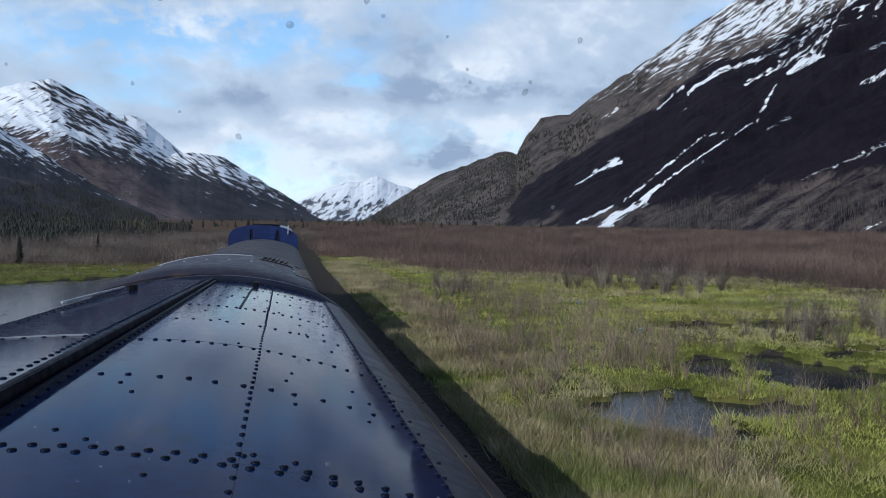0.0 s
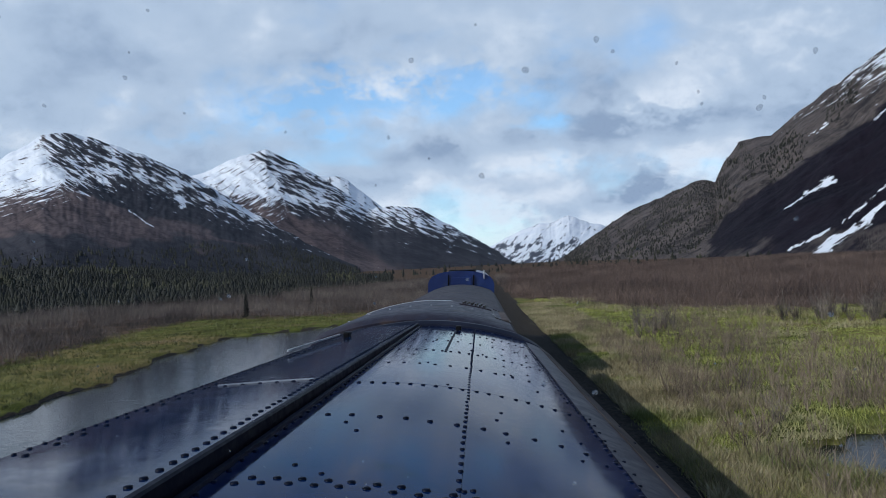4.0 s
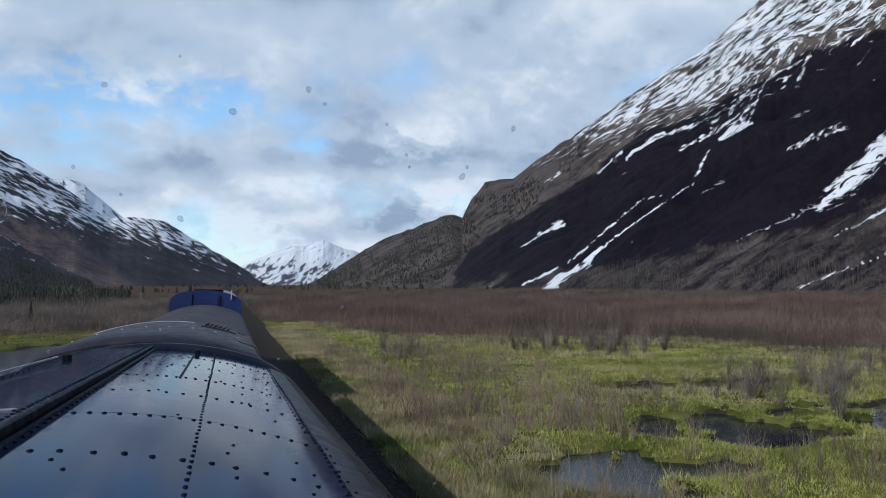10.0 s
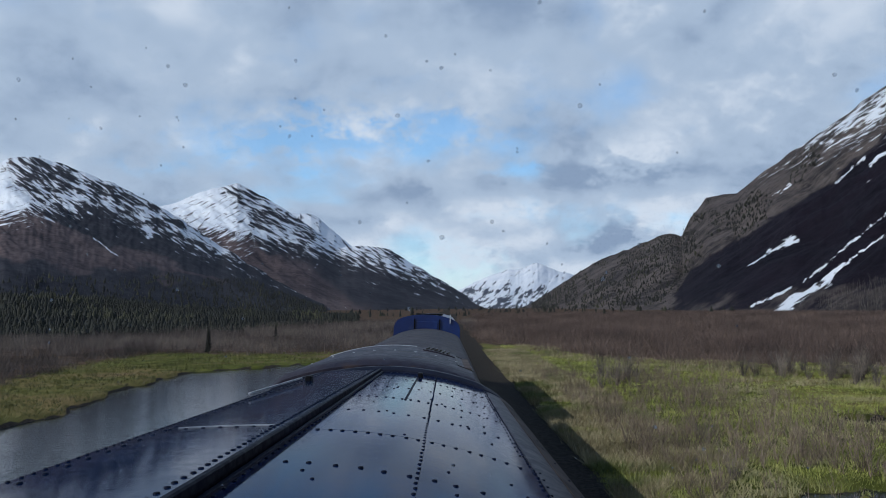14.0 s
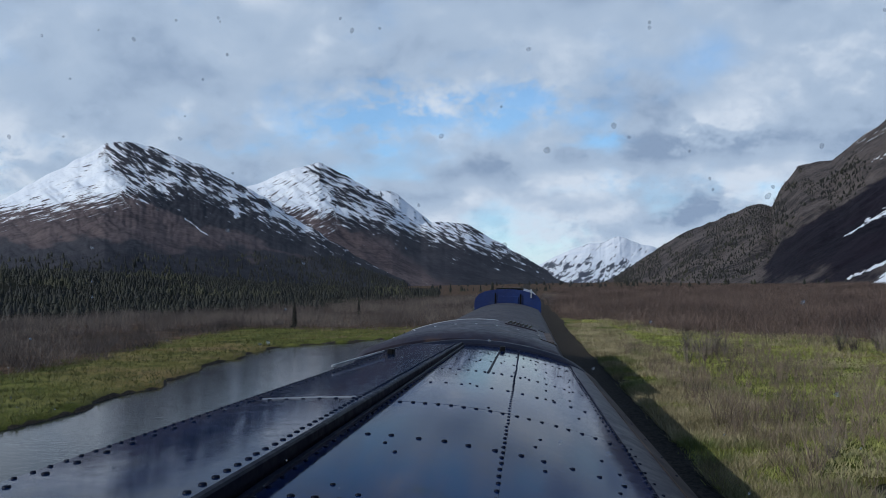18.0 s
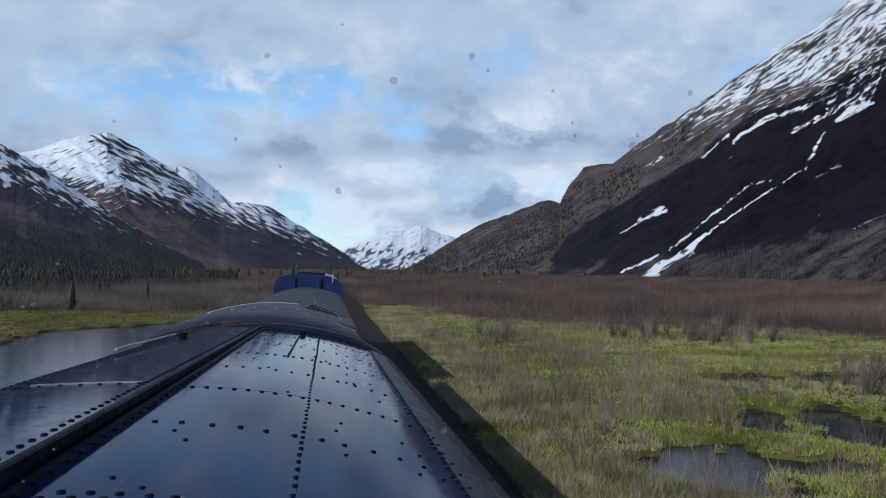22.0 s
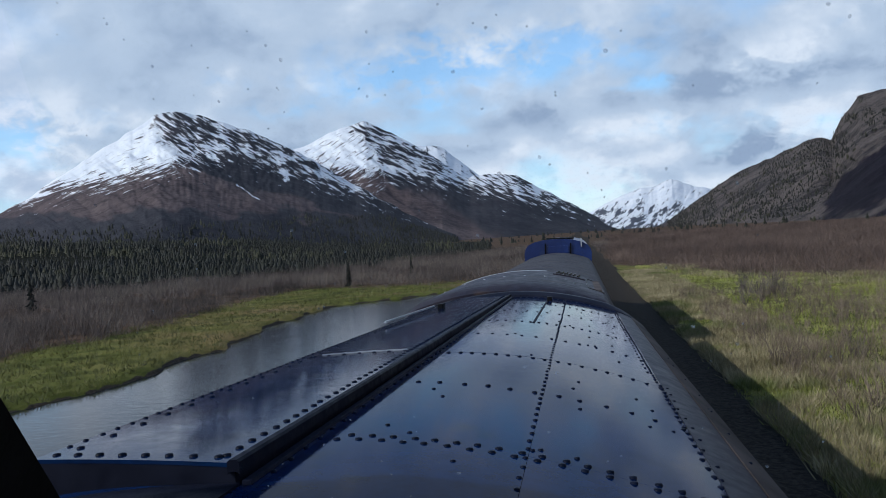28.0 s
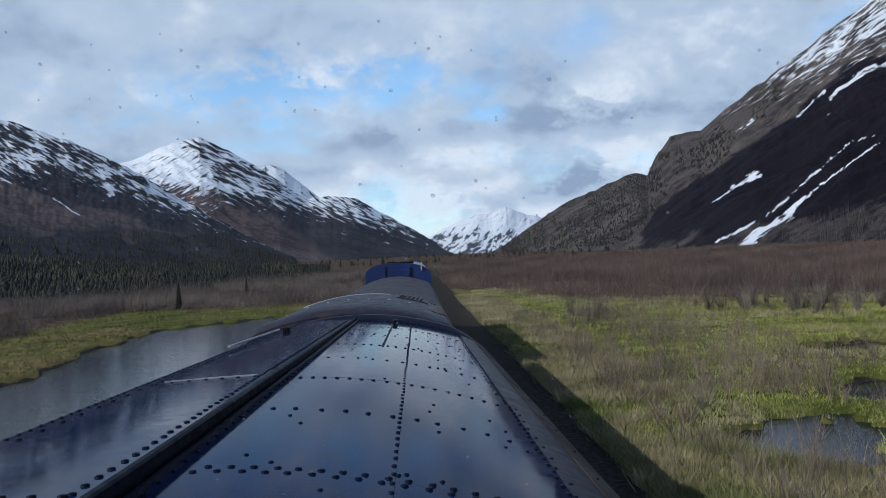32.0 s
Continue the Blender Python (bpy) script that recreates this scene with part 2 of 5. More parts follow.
TWIG = material("bare_brush_twigs", (0.085, 0.06, 0.044), (0.32, 0.245, 0.175), 0.12, (0.7, 0.9), 0.0, random_tone=0.35, island=True)
TWIG_FAR = material("far_brush", (0.055, 0.039, 0.033), (0.215, 0.15, 0.117), 0.05, (0.8, 0.95), 0.0, random_tone=0.38, island=True, stain_or_lit=((0.05, 0.034, 0.031), 0.035, 0.48, 0.64))
SHRUB = material("grey_shrub_bark", (0.06, 0.047, 0.04), (0.25, 0.205, 0.165), 1.5, (0.7, 0.9), 0.0, random_tone=0.3)
GRASS = material("marsh_grass", (0.14, 0.158, 0.024), (0.41, 0.425, 0.1), 0.22, (0.6, 0.8), 0.0, random_tone=0.35, island=True, stain_or_lit=((0.38, 0.34, 0.17), 0.13, 0.47, 0.64))
STRAW = material("dry_straw_grass", (0.16, 0.13, 0.06), (0.44, 0.37, 0.21), 0.3, (0.6, 0.8), 0.0, random_tone=0.35, island=True, stain_or_lit=((0.14, 0.16, 0.04), 0.2, 0.48, 0.62))
# the olive patches put sunlit clumps of the wood into the needle colour
NEEDLES = material("dark_conifer", (0.0055, 0.0065, 0.0045), (0.019, 0.02, 0.011), 0.03, (0.7, 0.9), 0.0, random_tone=0.4, island=True, stain_or_lit=((0.046, 0.045, 0.019), 0.022, 0.52, 0.66))
THICKET = material("grey_brown_thicket", (0.068, 0.054, 0.047), (0.255, 0.207, 0.175), 0.05, (0.8, 0.95), 0.0, random_tone=0.38, island=True, stain_or_lit=((0.05, 0.04, 0.037), 0.035, 0.46, 0.62))
SHORE = material("shore_grass", (0.06, 0.068, 0.013), (0.19, 0.18, 0.045), 0.15, (0.6, 0.8), 0.0, random_tone=0.3, island=True, stain_or_lit=((0.2, 0.15, 0.08), 0.1, 0.5, 0.68))
BARK = material("conifer_bark", (0.04, 0.03, 0.025), (0.1, 0.08, 0.06), 2.0, (0.8, 0.9), 0.2)


def ground_material():
    m = bpy.data.materials.new("valley_ground")
    m.use_nodes = True
    n = Nodes(m.node_tree)
    out = n.add("ShaderNodeOutputMaterial")
    b = n.add("ShaderNodeBsdfPrincipled")
    n.link(b.outputs[0], out.inputs[0])
    where = n.add("ShaderNodeNewGeometry").outputs["Position"]
    kinds = n.add("ShaderNodeAttribute", attribute_name="cover")
    sep = n.add("ShaderNodeSeparateColor")
    n.link(kinds.outputs["Color"], sep.inputs[0])
    wide, mid, fine = n.noise(where, 0.05, 6), n.noise(where, 0.4, 6, 0.6), n.noise(where, 6.0, 5, 0.65)
    green = n.mix(n.ramp(mid, 0.35, 0.65), (0.075, 0.085, 0.017), (0.165, 0.168, 0.044))
    green = n.mix(n.ramp(wide, 0.45, 0.7), green, (0.24, 0.17, 0.075))
    brown = n.mix(n.ramp(mid, 0.35, 0.65), (0.05, 0.033, 0.022), (0.13, 0.085, 0.055))
    mud_and_shade = n.mix(n.ramp(fine, 0.35, 0.65), (0.026, 0.022, 0.017), (0.062, 0.051, 0.04))
    col = n.mix(n.ramp(n.math("ADD", sep.outputs[0], n.math("MULTIPLY", n.math("SUBTRACT", mid, 0.5), 0.5)), 0.35, 0.65), green, brown)
    col = n.mix(n.ramp(n.math("ADD", sep.outputs[1], n.math("MULTIPLY", n.math("SUBTRACT", fine, 0.5), 0.4)), 0.4, 0.6), col, mud_and_shade)
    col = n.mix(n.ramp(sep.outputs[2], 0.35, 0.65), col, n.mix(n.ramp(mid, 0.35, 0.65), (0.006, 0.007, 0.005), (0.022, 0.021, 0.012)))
    n.link(col, b.inputs["Base Color"])
    b.inputs["Roughness"].default_value = 0.9
    b.inputs["Specular IOR Level"].default_value = 0.05
    bp = n.add("ShaderNodeBump")
    ins(bp, Strength=0.8, Distance=0.12)
    n.link(n.math("ADD", fine, mid), bp.inputs["Height"])
    n.link(bp.outputs[0], b.inputs["Normal"])
    return m


def water_material():
    m = bpy.data.materials.new("marsh_water")
    m.use_nodes = True
    n = Nodes(m.node_tree)
    out = n.add("ShaderNodeOutputMaterial")
    b = n.add("ShaderNodeBsdfPrincipled")
    n.link(b.outputs[0], out.inputs[0])
    where = n.add("ShaderNodeNewGeometry").outputs["Position"]
    b.inputs["Base Color"].default_value = (0.018, 0.022, 0.025, 1)
    b.inputs["IOR"].default_value = 1.33
    b.inputs["Specular IOR Level"].default_value = 0.17
    n.link(n.ramp(n.noise(where, 0.06, 4), 0.35, 0.65, 0.03, 0.1), b.inputs["Roughness"])
    scaled = n.vmath("MULTIPLY", where, (1.0, 1.8, 1.0))
    waves = n.math("ADD", n.noise(scaled, 1.2, 5, 0.6, 0.3), n.math("MULTIPLY", n.noise(scaled, 5.0, 4, 0.6), 0.4))
    bp = n.add("ShaderNodeBump")
    ins(bp, Strength=0.07, Distance=0.12)
    n.link(waves, bp.inputs["Height"])
    n.link(bp.outputs[0], b.inputs["Normal"])
    return m


def mountain_material(name, low, low2, high, high2, grain, comb=1.0, freq=1.0):
    """Rock and scrub; the attributes snow and cover give the lie of the snow and of the dark zones of scrub, rock and
    painted cloud shade.
    """
    m = bpy.data.materials.new(name)
    m.use_nodes = True
    n = Nodes(m.node_tree)
    out = n.add("ShaderNodeOutputMaterial")
    b = n.add("ShaderNodeBsdfPrincipled")
    n.link(b.outputs[0], out.inputs[0])
    where = n.add("ShaderNodeNewGeometry").outputs["Position"]
    snow = n.add("ShaderNodeAttribute", attribute_name="snow").outputs["Fac"]
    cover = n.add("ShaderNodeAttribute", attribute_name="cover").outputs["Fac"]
    lie = n.add("ShaderNodeAttribute", attribute_name="lie").outputs["Vector"]
    wide, fine = n.noise(where, grain, 7, 0.6), n.noise(where, grain * 7, 8, 0.72)
    runs = n.noise(n.vmath("MULTIPLY", lie, (1.5 * freq, 0.5 * comb * freq, 1.0)), 1.0, 9, 0.62, 0.25)
    threads = n.noise(n.vmath("MULTIPLY", lie, (3.6 * freq, 1.1 * comb * freq, 1.0)), 1.0, 7, 0.66, 0.4)
    grit = n.noise(where, grain * 26, 6, 0.75)
    both = n.math("ADD", n.math("MULTIPLY", wide, 0.3), n.math("ADD", n.math("MULTIPLY", fine, 0.28), n.math("MULTIPLY", runs, 0.14)))
    both = n.math("ADD", both, n.math("MULTIPLY", grit, 0.28))
    upper = n.mix(n.ramp(both, 0.42, 0.57), high, high2)
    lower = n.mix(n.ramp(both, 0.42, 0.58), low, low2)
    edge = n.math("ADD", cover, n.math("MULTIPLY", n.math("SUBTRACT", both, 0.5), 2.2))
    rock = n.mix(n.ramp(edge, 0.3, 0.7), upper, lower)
    s = n.math("ADD", n.math("MULTIPLY", n.math("SUBTRACT", runs, 0.5), 2.1), n.math("MULTIPLY", n.math("SUBTRACT", threads, 0.5), 2.3))
    s = n.math("ADD", n.math("ADD", snow, s), n.math("MULTIPLY", n.math("SUBTRACT", grit, 0.5), 0.5))
    s = n.ramp(s, 0.45, 0.57)
    n.link(n.mix(s, rock, n.mix(n.ramp(wide, 0.3, 0.7), (0.7, 0.74, 0.8), (0.84, 0.86, 0.88))), b.inputs["Base Color"])
    b.inputs["Roughness"].default_value = 0.9
    b.inputs["Specular IOR Level"].default_value = 0.15
    bp = n.add("ShaderNodeBump")
    ins(bp, Strength=0.6, Distance=5.0)
    n.link(n.math("MULTIPLY", both, n.math("SUBTRACT", 1.0, n.math("MULTIPLY", s, 0.85))), bp.inputs["Height"])
    n.link(bp.outputs[0], b.inputs["Normal"])
    return m


# ---- helpers of the scene ----
def vnoise(x, y, seed=0):
    """Smooth value noise, -1 to 1, for arrays."""
    ix, iy = np.floor(x).astype(np.int64), np.floor(y).astype(np.int64)
    fx, fy = x - ix, y - iy
    fx, fy = fx * fx * (3 - 2 * fx), fy * fy * (3 - 2 * fy)

    def h(a, b):
        v = (a * 374761393 + b * 668265263 + seed * 974634777) & 0xFFFFFFFF
        v = ((v ^ (v >> 13)) * 1274126177) & 0xFFFFFFFF
        return ((v ^ (v >> 16)) & 0xFFFF) / 32767.5 - 1

    a, b, c, d = h(ix, iy), h(ix + 1, iy), h(ix, iy + 1), h(ix + 1, iy + 1)
    return (a + (b - a) * fx) * (1 - fy) + (c + (d - c) * fx) * fy


def fbm(x, y, octaves=5, seed=0, gain=0.5):
    out, amp, total = 0, 1.0, 0.0
    for k in range(octaves):
        out, total = out + amp * vnoise(x * 2**k + 17.3 * k, y * 2**k - 9.1 * k, seed + k), total + amp
        amp *= gain
    return out / total


def ridged(x, y, octaves=4, seed=0):
    out, amp, total = 0, 1.0, 0.0
    for k in range(octaves):
        out, total = out + amp * (1 - 2 * np.abs(vnoise(x * 2**k + 5.7 * k, y * 2**k + 3.3 * k, seed + k))), total + amp
        amp *= 0.55
    return out / total


def mesh_from(name, verts, faces, mat=None, smooth=False):
    """A mesh from arrays; faces all have the same number of corners."""
    me = bpy.data.meshes.new(name)
    verts, faces = np.asarray(verts, np.float32), np.asarray(faces, np.int32)
    size = faces.shape[1]
    me.vertices.add(len(verts))
    me.vertices.foreach_set("co", verts.ravel())
    me.loops.add(faces.size)
    me.loops.foreach_set("vertex_index", faces.ravel())
    me.polygons.add(len(faces))
    me.polygons.foreach_set("loop_start", np.arange(0, faces.size, size, dtype=np.int32))
    me.polygons.foreach_set("use_smooth", np.full(len(faces), smooth))
    me.update(calc_edges=True)
    if mat:
        me.materials.append(mat)
    return me


def grid_faces(nu, nv):
    i, j = np.meshgrid(np.arange(nu - 1), np.arange(nv - 1), indexing="ij")
    a = (i * nv + j).ravel()
    return np.stack([a, a + nv, a + nv + 1, a + 1], 1)


def part(name, bm, mat, parent, label="", smooth=False):
    """One mesh object of a bmesh, under a thing or a part."""
    me = bpy.data.meshes.new(name)
    bm.to_mesh(me)
    bm.free()
    me.materials.append(mat)
    if smooth:
        me.shade_smooth()
    ob = new(name, me)
    ob.parent = parent
    return tagged(ob, label)


def data_part(name, me, parent, label=""):
    ob = new(name, me)
    ob.parent = parent
    return tagged(ob, label)


def box(bm, x0, x1, y0, y1, z0, z1, bevel=0.0):
    made = bmesh.ops.create_cube(bm, size=1, matrix=Matrix.Translation(((x0 + x1) / 2, (y0 + y1) / 2, (z0 + z1) / 2)) @ Matrix.Diagonal((x1 - x0, y1 - y0, z1 - z0, 1)))
    if bevel:
        edges = {e for v in made["verts"] for e in v.link_edges}
        bmesh.ops.bevel(bm, geom=list(edges), offset=bevel, segments=2, affect="EDGES", profile=0.5)
    return bm


def beam(bm, a, b, wide, deep):
    """A square bar from a to b."""
    a, b = Vector(a), Vector(b)
    turn = (b - a).to_track_quat("Z", "Y").to_matrix().to_4x4()
    bmesh.ops.create_cube(bm, size=1, matrix=Matrix.Translation((a + b) / 2) @ turn @ Matrix.Diagonal((wide, deep, (b - a).length, 1)))
    return bm


def extrude_profile(points, y0, y1, closed=True, steps=1, lift=lambda y: 0.0):
    """A solid of a profile in x and z, drawn along y."""
    bm = bmesh.new()
    rings = []
    for k in range(steps + 1):
        y = y0 + (y1 - y0) * k / steps
        rings.append([bm.verts.new((x, y, z + lift(y))) for x, z in points])
    count = len(points)
    for a, b in zip(rings, rings[1:]):
        for i in range(count if closed else count - 1):
            j = (i + 1) % count
            bm.faces.new((a[i], a[j], b[j], b[i]))
    if closed:
        bm.faces.new(rings[0][::-1])
        bm.faces.new(rings[-1])
    bmesh.ops.recalc_face_normals(bm, faces=bm.faces)
    return bm


def empty(name, x=0, y=0, z=0):
    ob = new(name)
    ob.location = (x, y, z)
    return ob


# ---- the valley floor and its water ----
WATER = -1.05


def smooth(a, b, v):
    t = np.clip((v - a) / (b - a), 0, 1)
    return t * t * (3 - 2 * t)


def left_shore(x, y):
    """Positive inside the lake beside the track."""
    wob = 3.5 * fbm(x * 0.05, y * 0.05, 4, 11) + 1.2 * fbm(x * 0.3, y * 0.3, 3, 12)
    side = (x + 23 + 4 * smooth(45, 80, y)) + wob
    front = (88 - y) * 0.45 + wob + (x + 14) * 0.25
    bank = -5.6 - x + 0.35 * fbm(x * 0.5, y * 0.5, 3, 13)
    back = (y + 130) * 0.2
    return np.minimum(np.minimum(side, front), np.minimum(bank * 1.5, back))


def pools(x, y):
    """Positive inside the small pools of the marsh."""
    wob = 0.7 * fbm(x * 0.2, y * 0.2, 4, 21) - 0.7 * smooth(0.2, 0.36, fbm(x * 0.45, y * 0.45, 3, 22))
    out = np.full(np.shape(x), -9.0)
    for cx, cy, rx, ry in ((12.5, 22.5, 3.4, 3.6), (20, 27.5, 5.0, 3.4), (31, 28, 7, 4.2), (27, 40, 6, 2.2)):
        out = np.maximum(out, (1 - np.hypot((x - cx) / rx, (y - cy) / ry) + wob) * 3)
    return out


def ground_height(x, y):
    x, y = np.asarray(x, float), np.asarray(y, float)
    z = -0.78 + 0.16 * fbm(x * 0.06, y * 0.06, 4, 1) + 0.09 * fbm(x * 0.5, y * 0.5, 3, 2)
    wet = np.maximum(left_shore(x, y), pools(x, y))
    z = z - 0.95 * smooth(-0.6, 1.4, wet)
    off = np.abs(x + 0.8)
    bank = smooth(5.2, 2.3, off)
    z = z * (1 - bank) + (-0.22 + 0.03 * fbm(x * 2, y * 2, 2, 3)) * bank
    r = np.hypot(x, y)
    b = np.degrees(np.arctan2(x, y))
    # the forested rise beyond the brush, and the gentle climb of the valley
    rise = 16.5 * smooth(-6, -36, b) * smooth(215, 480, r) * smooth(-170, -120, b)
    z = z + rise + 0.006 * np.maximum(r - 300, 0) * (1 - smooth(900, 4000, r))
    return z


def brush_cover(x, y):
    """One where the bare brush stands, nought on the open marsh."""
    b, r = np.degrees(np.arctan2(x, y)), np.hypot(x, y)
    wob = 14 * fbm(x * 0.03, y * 0.03, 4, 31) + 6 * fbm(x * 0.15, y * 0.15, 3, 32)
    right = smooth(-24, 22, r - np.interp(b, [0, 6, 12, 20, 30, 45, 80], [150, 118, 88, 75, 68, 63, 58]) + 1.5 * wob)
    left = smooth(-6, 6, np.maximum(-x - 35 - 5 * smooth(45, 85, y), (y - 108) * 0.8) + wob * 0.5)
    return np.where(x > -2, right, left)


def make_ground():
    br = np.radians(np.concatenate([np.arange(-180, -72, 4.0), np.arange(-72, 72, 0.5), np.arange(72, 181, 4.0)]))
    rr = np.concatenate([[0.0], 1.5 * 1.022 ** np.arange(0, 372)])
    rr = rr[rr < 4700]
    B, R = np.meshgrid(br, rr, indexing="ij")
    x, y = R * np.sin(B), R * np.cos(B)
    z = ground_height(x, y)
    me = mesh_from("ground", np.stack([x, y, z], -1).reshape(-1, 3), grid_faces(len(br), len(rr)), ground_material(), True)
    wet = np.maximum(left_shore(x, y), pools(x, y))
    # wet earth round the pools; along the track the train's shadow is coloured in
    mud_and_shade = np.maximum(smooth(-0.2, 0.12, wet), smooth(7.2, 5.6, np.abs(x + 0.8) + 0.8 * fbm(x * 0.25, y * 0.25, 3, 77)))
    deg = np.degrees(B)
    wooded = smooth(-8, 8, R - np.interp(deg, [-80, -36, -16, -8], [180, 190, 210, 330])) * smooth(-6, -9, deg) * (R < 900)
    cov = np.stack([brush_cover(x, y), mud_and_shade, wooded, np.ones_like(x)], -1)
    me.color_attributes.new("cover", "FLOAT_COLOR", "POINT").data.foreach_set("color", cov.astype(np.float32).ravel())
    return tagged(new("ground", me), "flat marshy valley floor of green grass, muddy ground and brown brush, train shadow coloured in", "ground", kind="structure")


make_ground()
wx = np.linspace(-140, 60, 41)
wy = np.linspace(-140, 110, 51)
X, Y = np.meshgrid(wx, wy, indexing="ij")
tagged(new("water", mesh_from("water", np.stack([X, Y, np.full_like(X, WATER)], -1).reshape(-1, 3), grid_faces(41, 51), water_material(), True)), "still grey lake and marsh pools with light ripples", "water", kind="structure")


# ---- the mountains ----
def range_of_hills(name, label, mat, ridge, foot, step, rows, power, relief, lean, seed, paint, back=1.35):
    """A mountain range round the valley: ridge rows of bearing, elevation and distance; foot rows of bearing and distance."""
    rb, re, rd = np.array(ridge).T
    fb, fd = np.array(foot).T
    b = np.arange(rb[0], rb[-1] + step / 2, step)
    b = b[(np.abs(b - 2) < 52) | (np.arange(len(b)) % 12 == 0)]
    el0 = np.interp(b, rb, re) + 0.16 * fbm(b * 1.1, b * 0 + seed, 4, seed) * np.minimum(1, np.interp(b, rb, re) / 3)
    far, near = np.interp(b, rb, rd), np.interp(b, fb, fd)
    u = np.concatenate([np.linspace(0, 1, rows), np.linspace(1, back, rows // 5)[1:]])
    B, U = np.meshgrid(b, u, indexing="ij")
    near2, far2 = near[:, None], far[:, None]
    R = near2 + (far2 - near2) * U
    H = (5 + far * np.tan(np.radians(el0)))[:, None]
    base = 1.0
    shape = np.where(U <= 1, np.clip(U, 0, 1) ** power, 1 - 0.9 * np.clip(U - 1, 0, 1) ** 1.1)
    env = np.clip(4 * U * (1.02 - U), 0, 1)
    guess = np.degrees(np.arctan(H * shape / R))
    q = B - lean * guess
    z = base + (H - base) * shape
    z = z + H * relief * env * (0.5 * ridged(q * 0.22, guess * 0.16 + 3, 3, seed + 3) + 0.5 * fbm(q * 0.9, guess * 0.6, 4, seed + 9, 0.5))
    z = z + H * 0.0035 * np.clip(U * 3, 0, 1) * fbm(B * 4.5, guess * 4.5, 3, seed + 14, 0.6) * (U < 0.97)
    z = np.where(U <= 0.001, -3.0, z)
    el = np.degrees(np.arctan((z - 5) / R))
    rad = np.radians(B)
    verts = np.stack([R * np.sin(rad), R * np.cos(rad), z], -1).reshape(-1, 3)
    me = mesh_from(name, verts, grid_faces(len(b), len(u)), mat, True)
    snow, cover, down = paint(B, el, el0[:, None], q, U)
    me.attributes.new("snow", "FLOAT", "POINT").data.foreach_set("value", snow.astype(np.float32).ravel())
    me.attributes.new("cover", "FLOAT", "POINT").data.foreach_set("value", cover.astype(np.float32).ravel())
    lie = np.stack([np.broadcast_to(down, B.shape), el, np.full(B.shape, float(seed))], -1)
    me.attributes.new("lie", "FLOAT_VECTOR", "POINT").data.foreach_set("vector", lie.astype(np.float32).ravel())
    ob = tagged(new(name, me), label, "mountain")
    return ob, verts, B.ravel(), el.ravel(), U.ravel()


def streak(B, E, line, wide, seed=5):
    """Snow lying along a gully: how near each place is to the line, with ragged edges."""
    best = np.full(B.shape, 99.0)
    Bw, Ew = B + 0.14 * fbm(B * 2.5, E * 2.5, 4, seed + 20, 0.65), E + 0.14 * fbm(B * 2.5, E * 2.5, 4, seed + 30, 0.65)
    for (b0, e0, w0), (b1, e1, w1) in zip(line, line[1:]):
        db, de = b1 - b0, e1 - e0
        t = np.clip(((Bw - b0) * db + (Ew - e0) * de) / (db * db + de * de), 0, 1)
        d = np.hypot(Bw - b0 - t * db, Ew - e0 - t * de) / np.maximum(0.05, wide * (w0 + (w1 - w0) * t))
        best = np.minimum(best, d)
    return 0.98 - best * 0.75 - 0.5 * np.maximum(0.0, fbm(B * 2.2, E * 2.2, 3, seed + 40, 0.6) - 0.05)


def paint_right(B, E, ridge_el, q, U):
    line = np.interp(B, [17, 21, 22.8, 25.1, 27.9, 33.8, 38.9, 40.8, 42.5, 46.1, 60, 100], [9.6, 9.2, 8.9, 10.0, 11.0, 12.3, 14.1, 15.6, 16.2, 16.6, 17, 18])
    snow = 0.36 + 0.2 * np.clip((E - line) / 1.1, -3.2, 0.7) + 0.2 * fbm(q * 0.7, E * 0.5, 3, 41)
    snow = snow - 0.06 * np.clip(28 - B, 0, 4)
    for wide, cap, *line in GULLIES:
        snow = np.maximum(snow, np.minimum(cap, streak(B, E, line, wide)))
    # below this edge the scrub colour also carries the cloud shade
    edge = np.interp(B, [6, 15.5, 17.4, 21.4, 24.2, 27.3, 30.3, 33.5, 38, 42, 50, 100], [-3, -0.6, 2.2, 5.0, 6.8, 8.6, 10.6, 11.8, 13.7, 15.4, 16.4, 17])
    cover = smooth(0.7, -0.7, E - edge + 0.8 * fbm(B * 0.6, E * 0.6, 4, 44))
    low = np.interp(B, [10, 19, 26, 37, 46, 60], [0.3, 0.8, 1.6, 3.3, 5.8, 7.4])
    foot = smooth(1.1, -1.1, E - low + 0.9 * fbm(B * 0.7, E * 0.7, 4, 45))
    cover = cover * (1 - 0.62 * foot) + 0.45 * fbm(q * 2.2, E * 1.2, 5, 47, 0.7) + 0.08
    return snow, cover, q


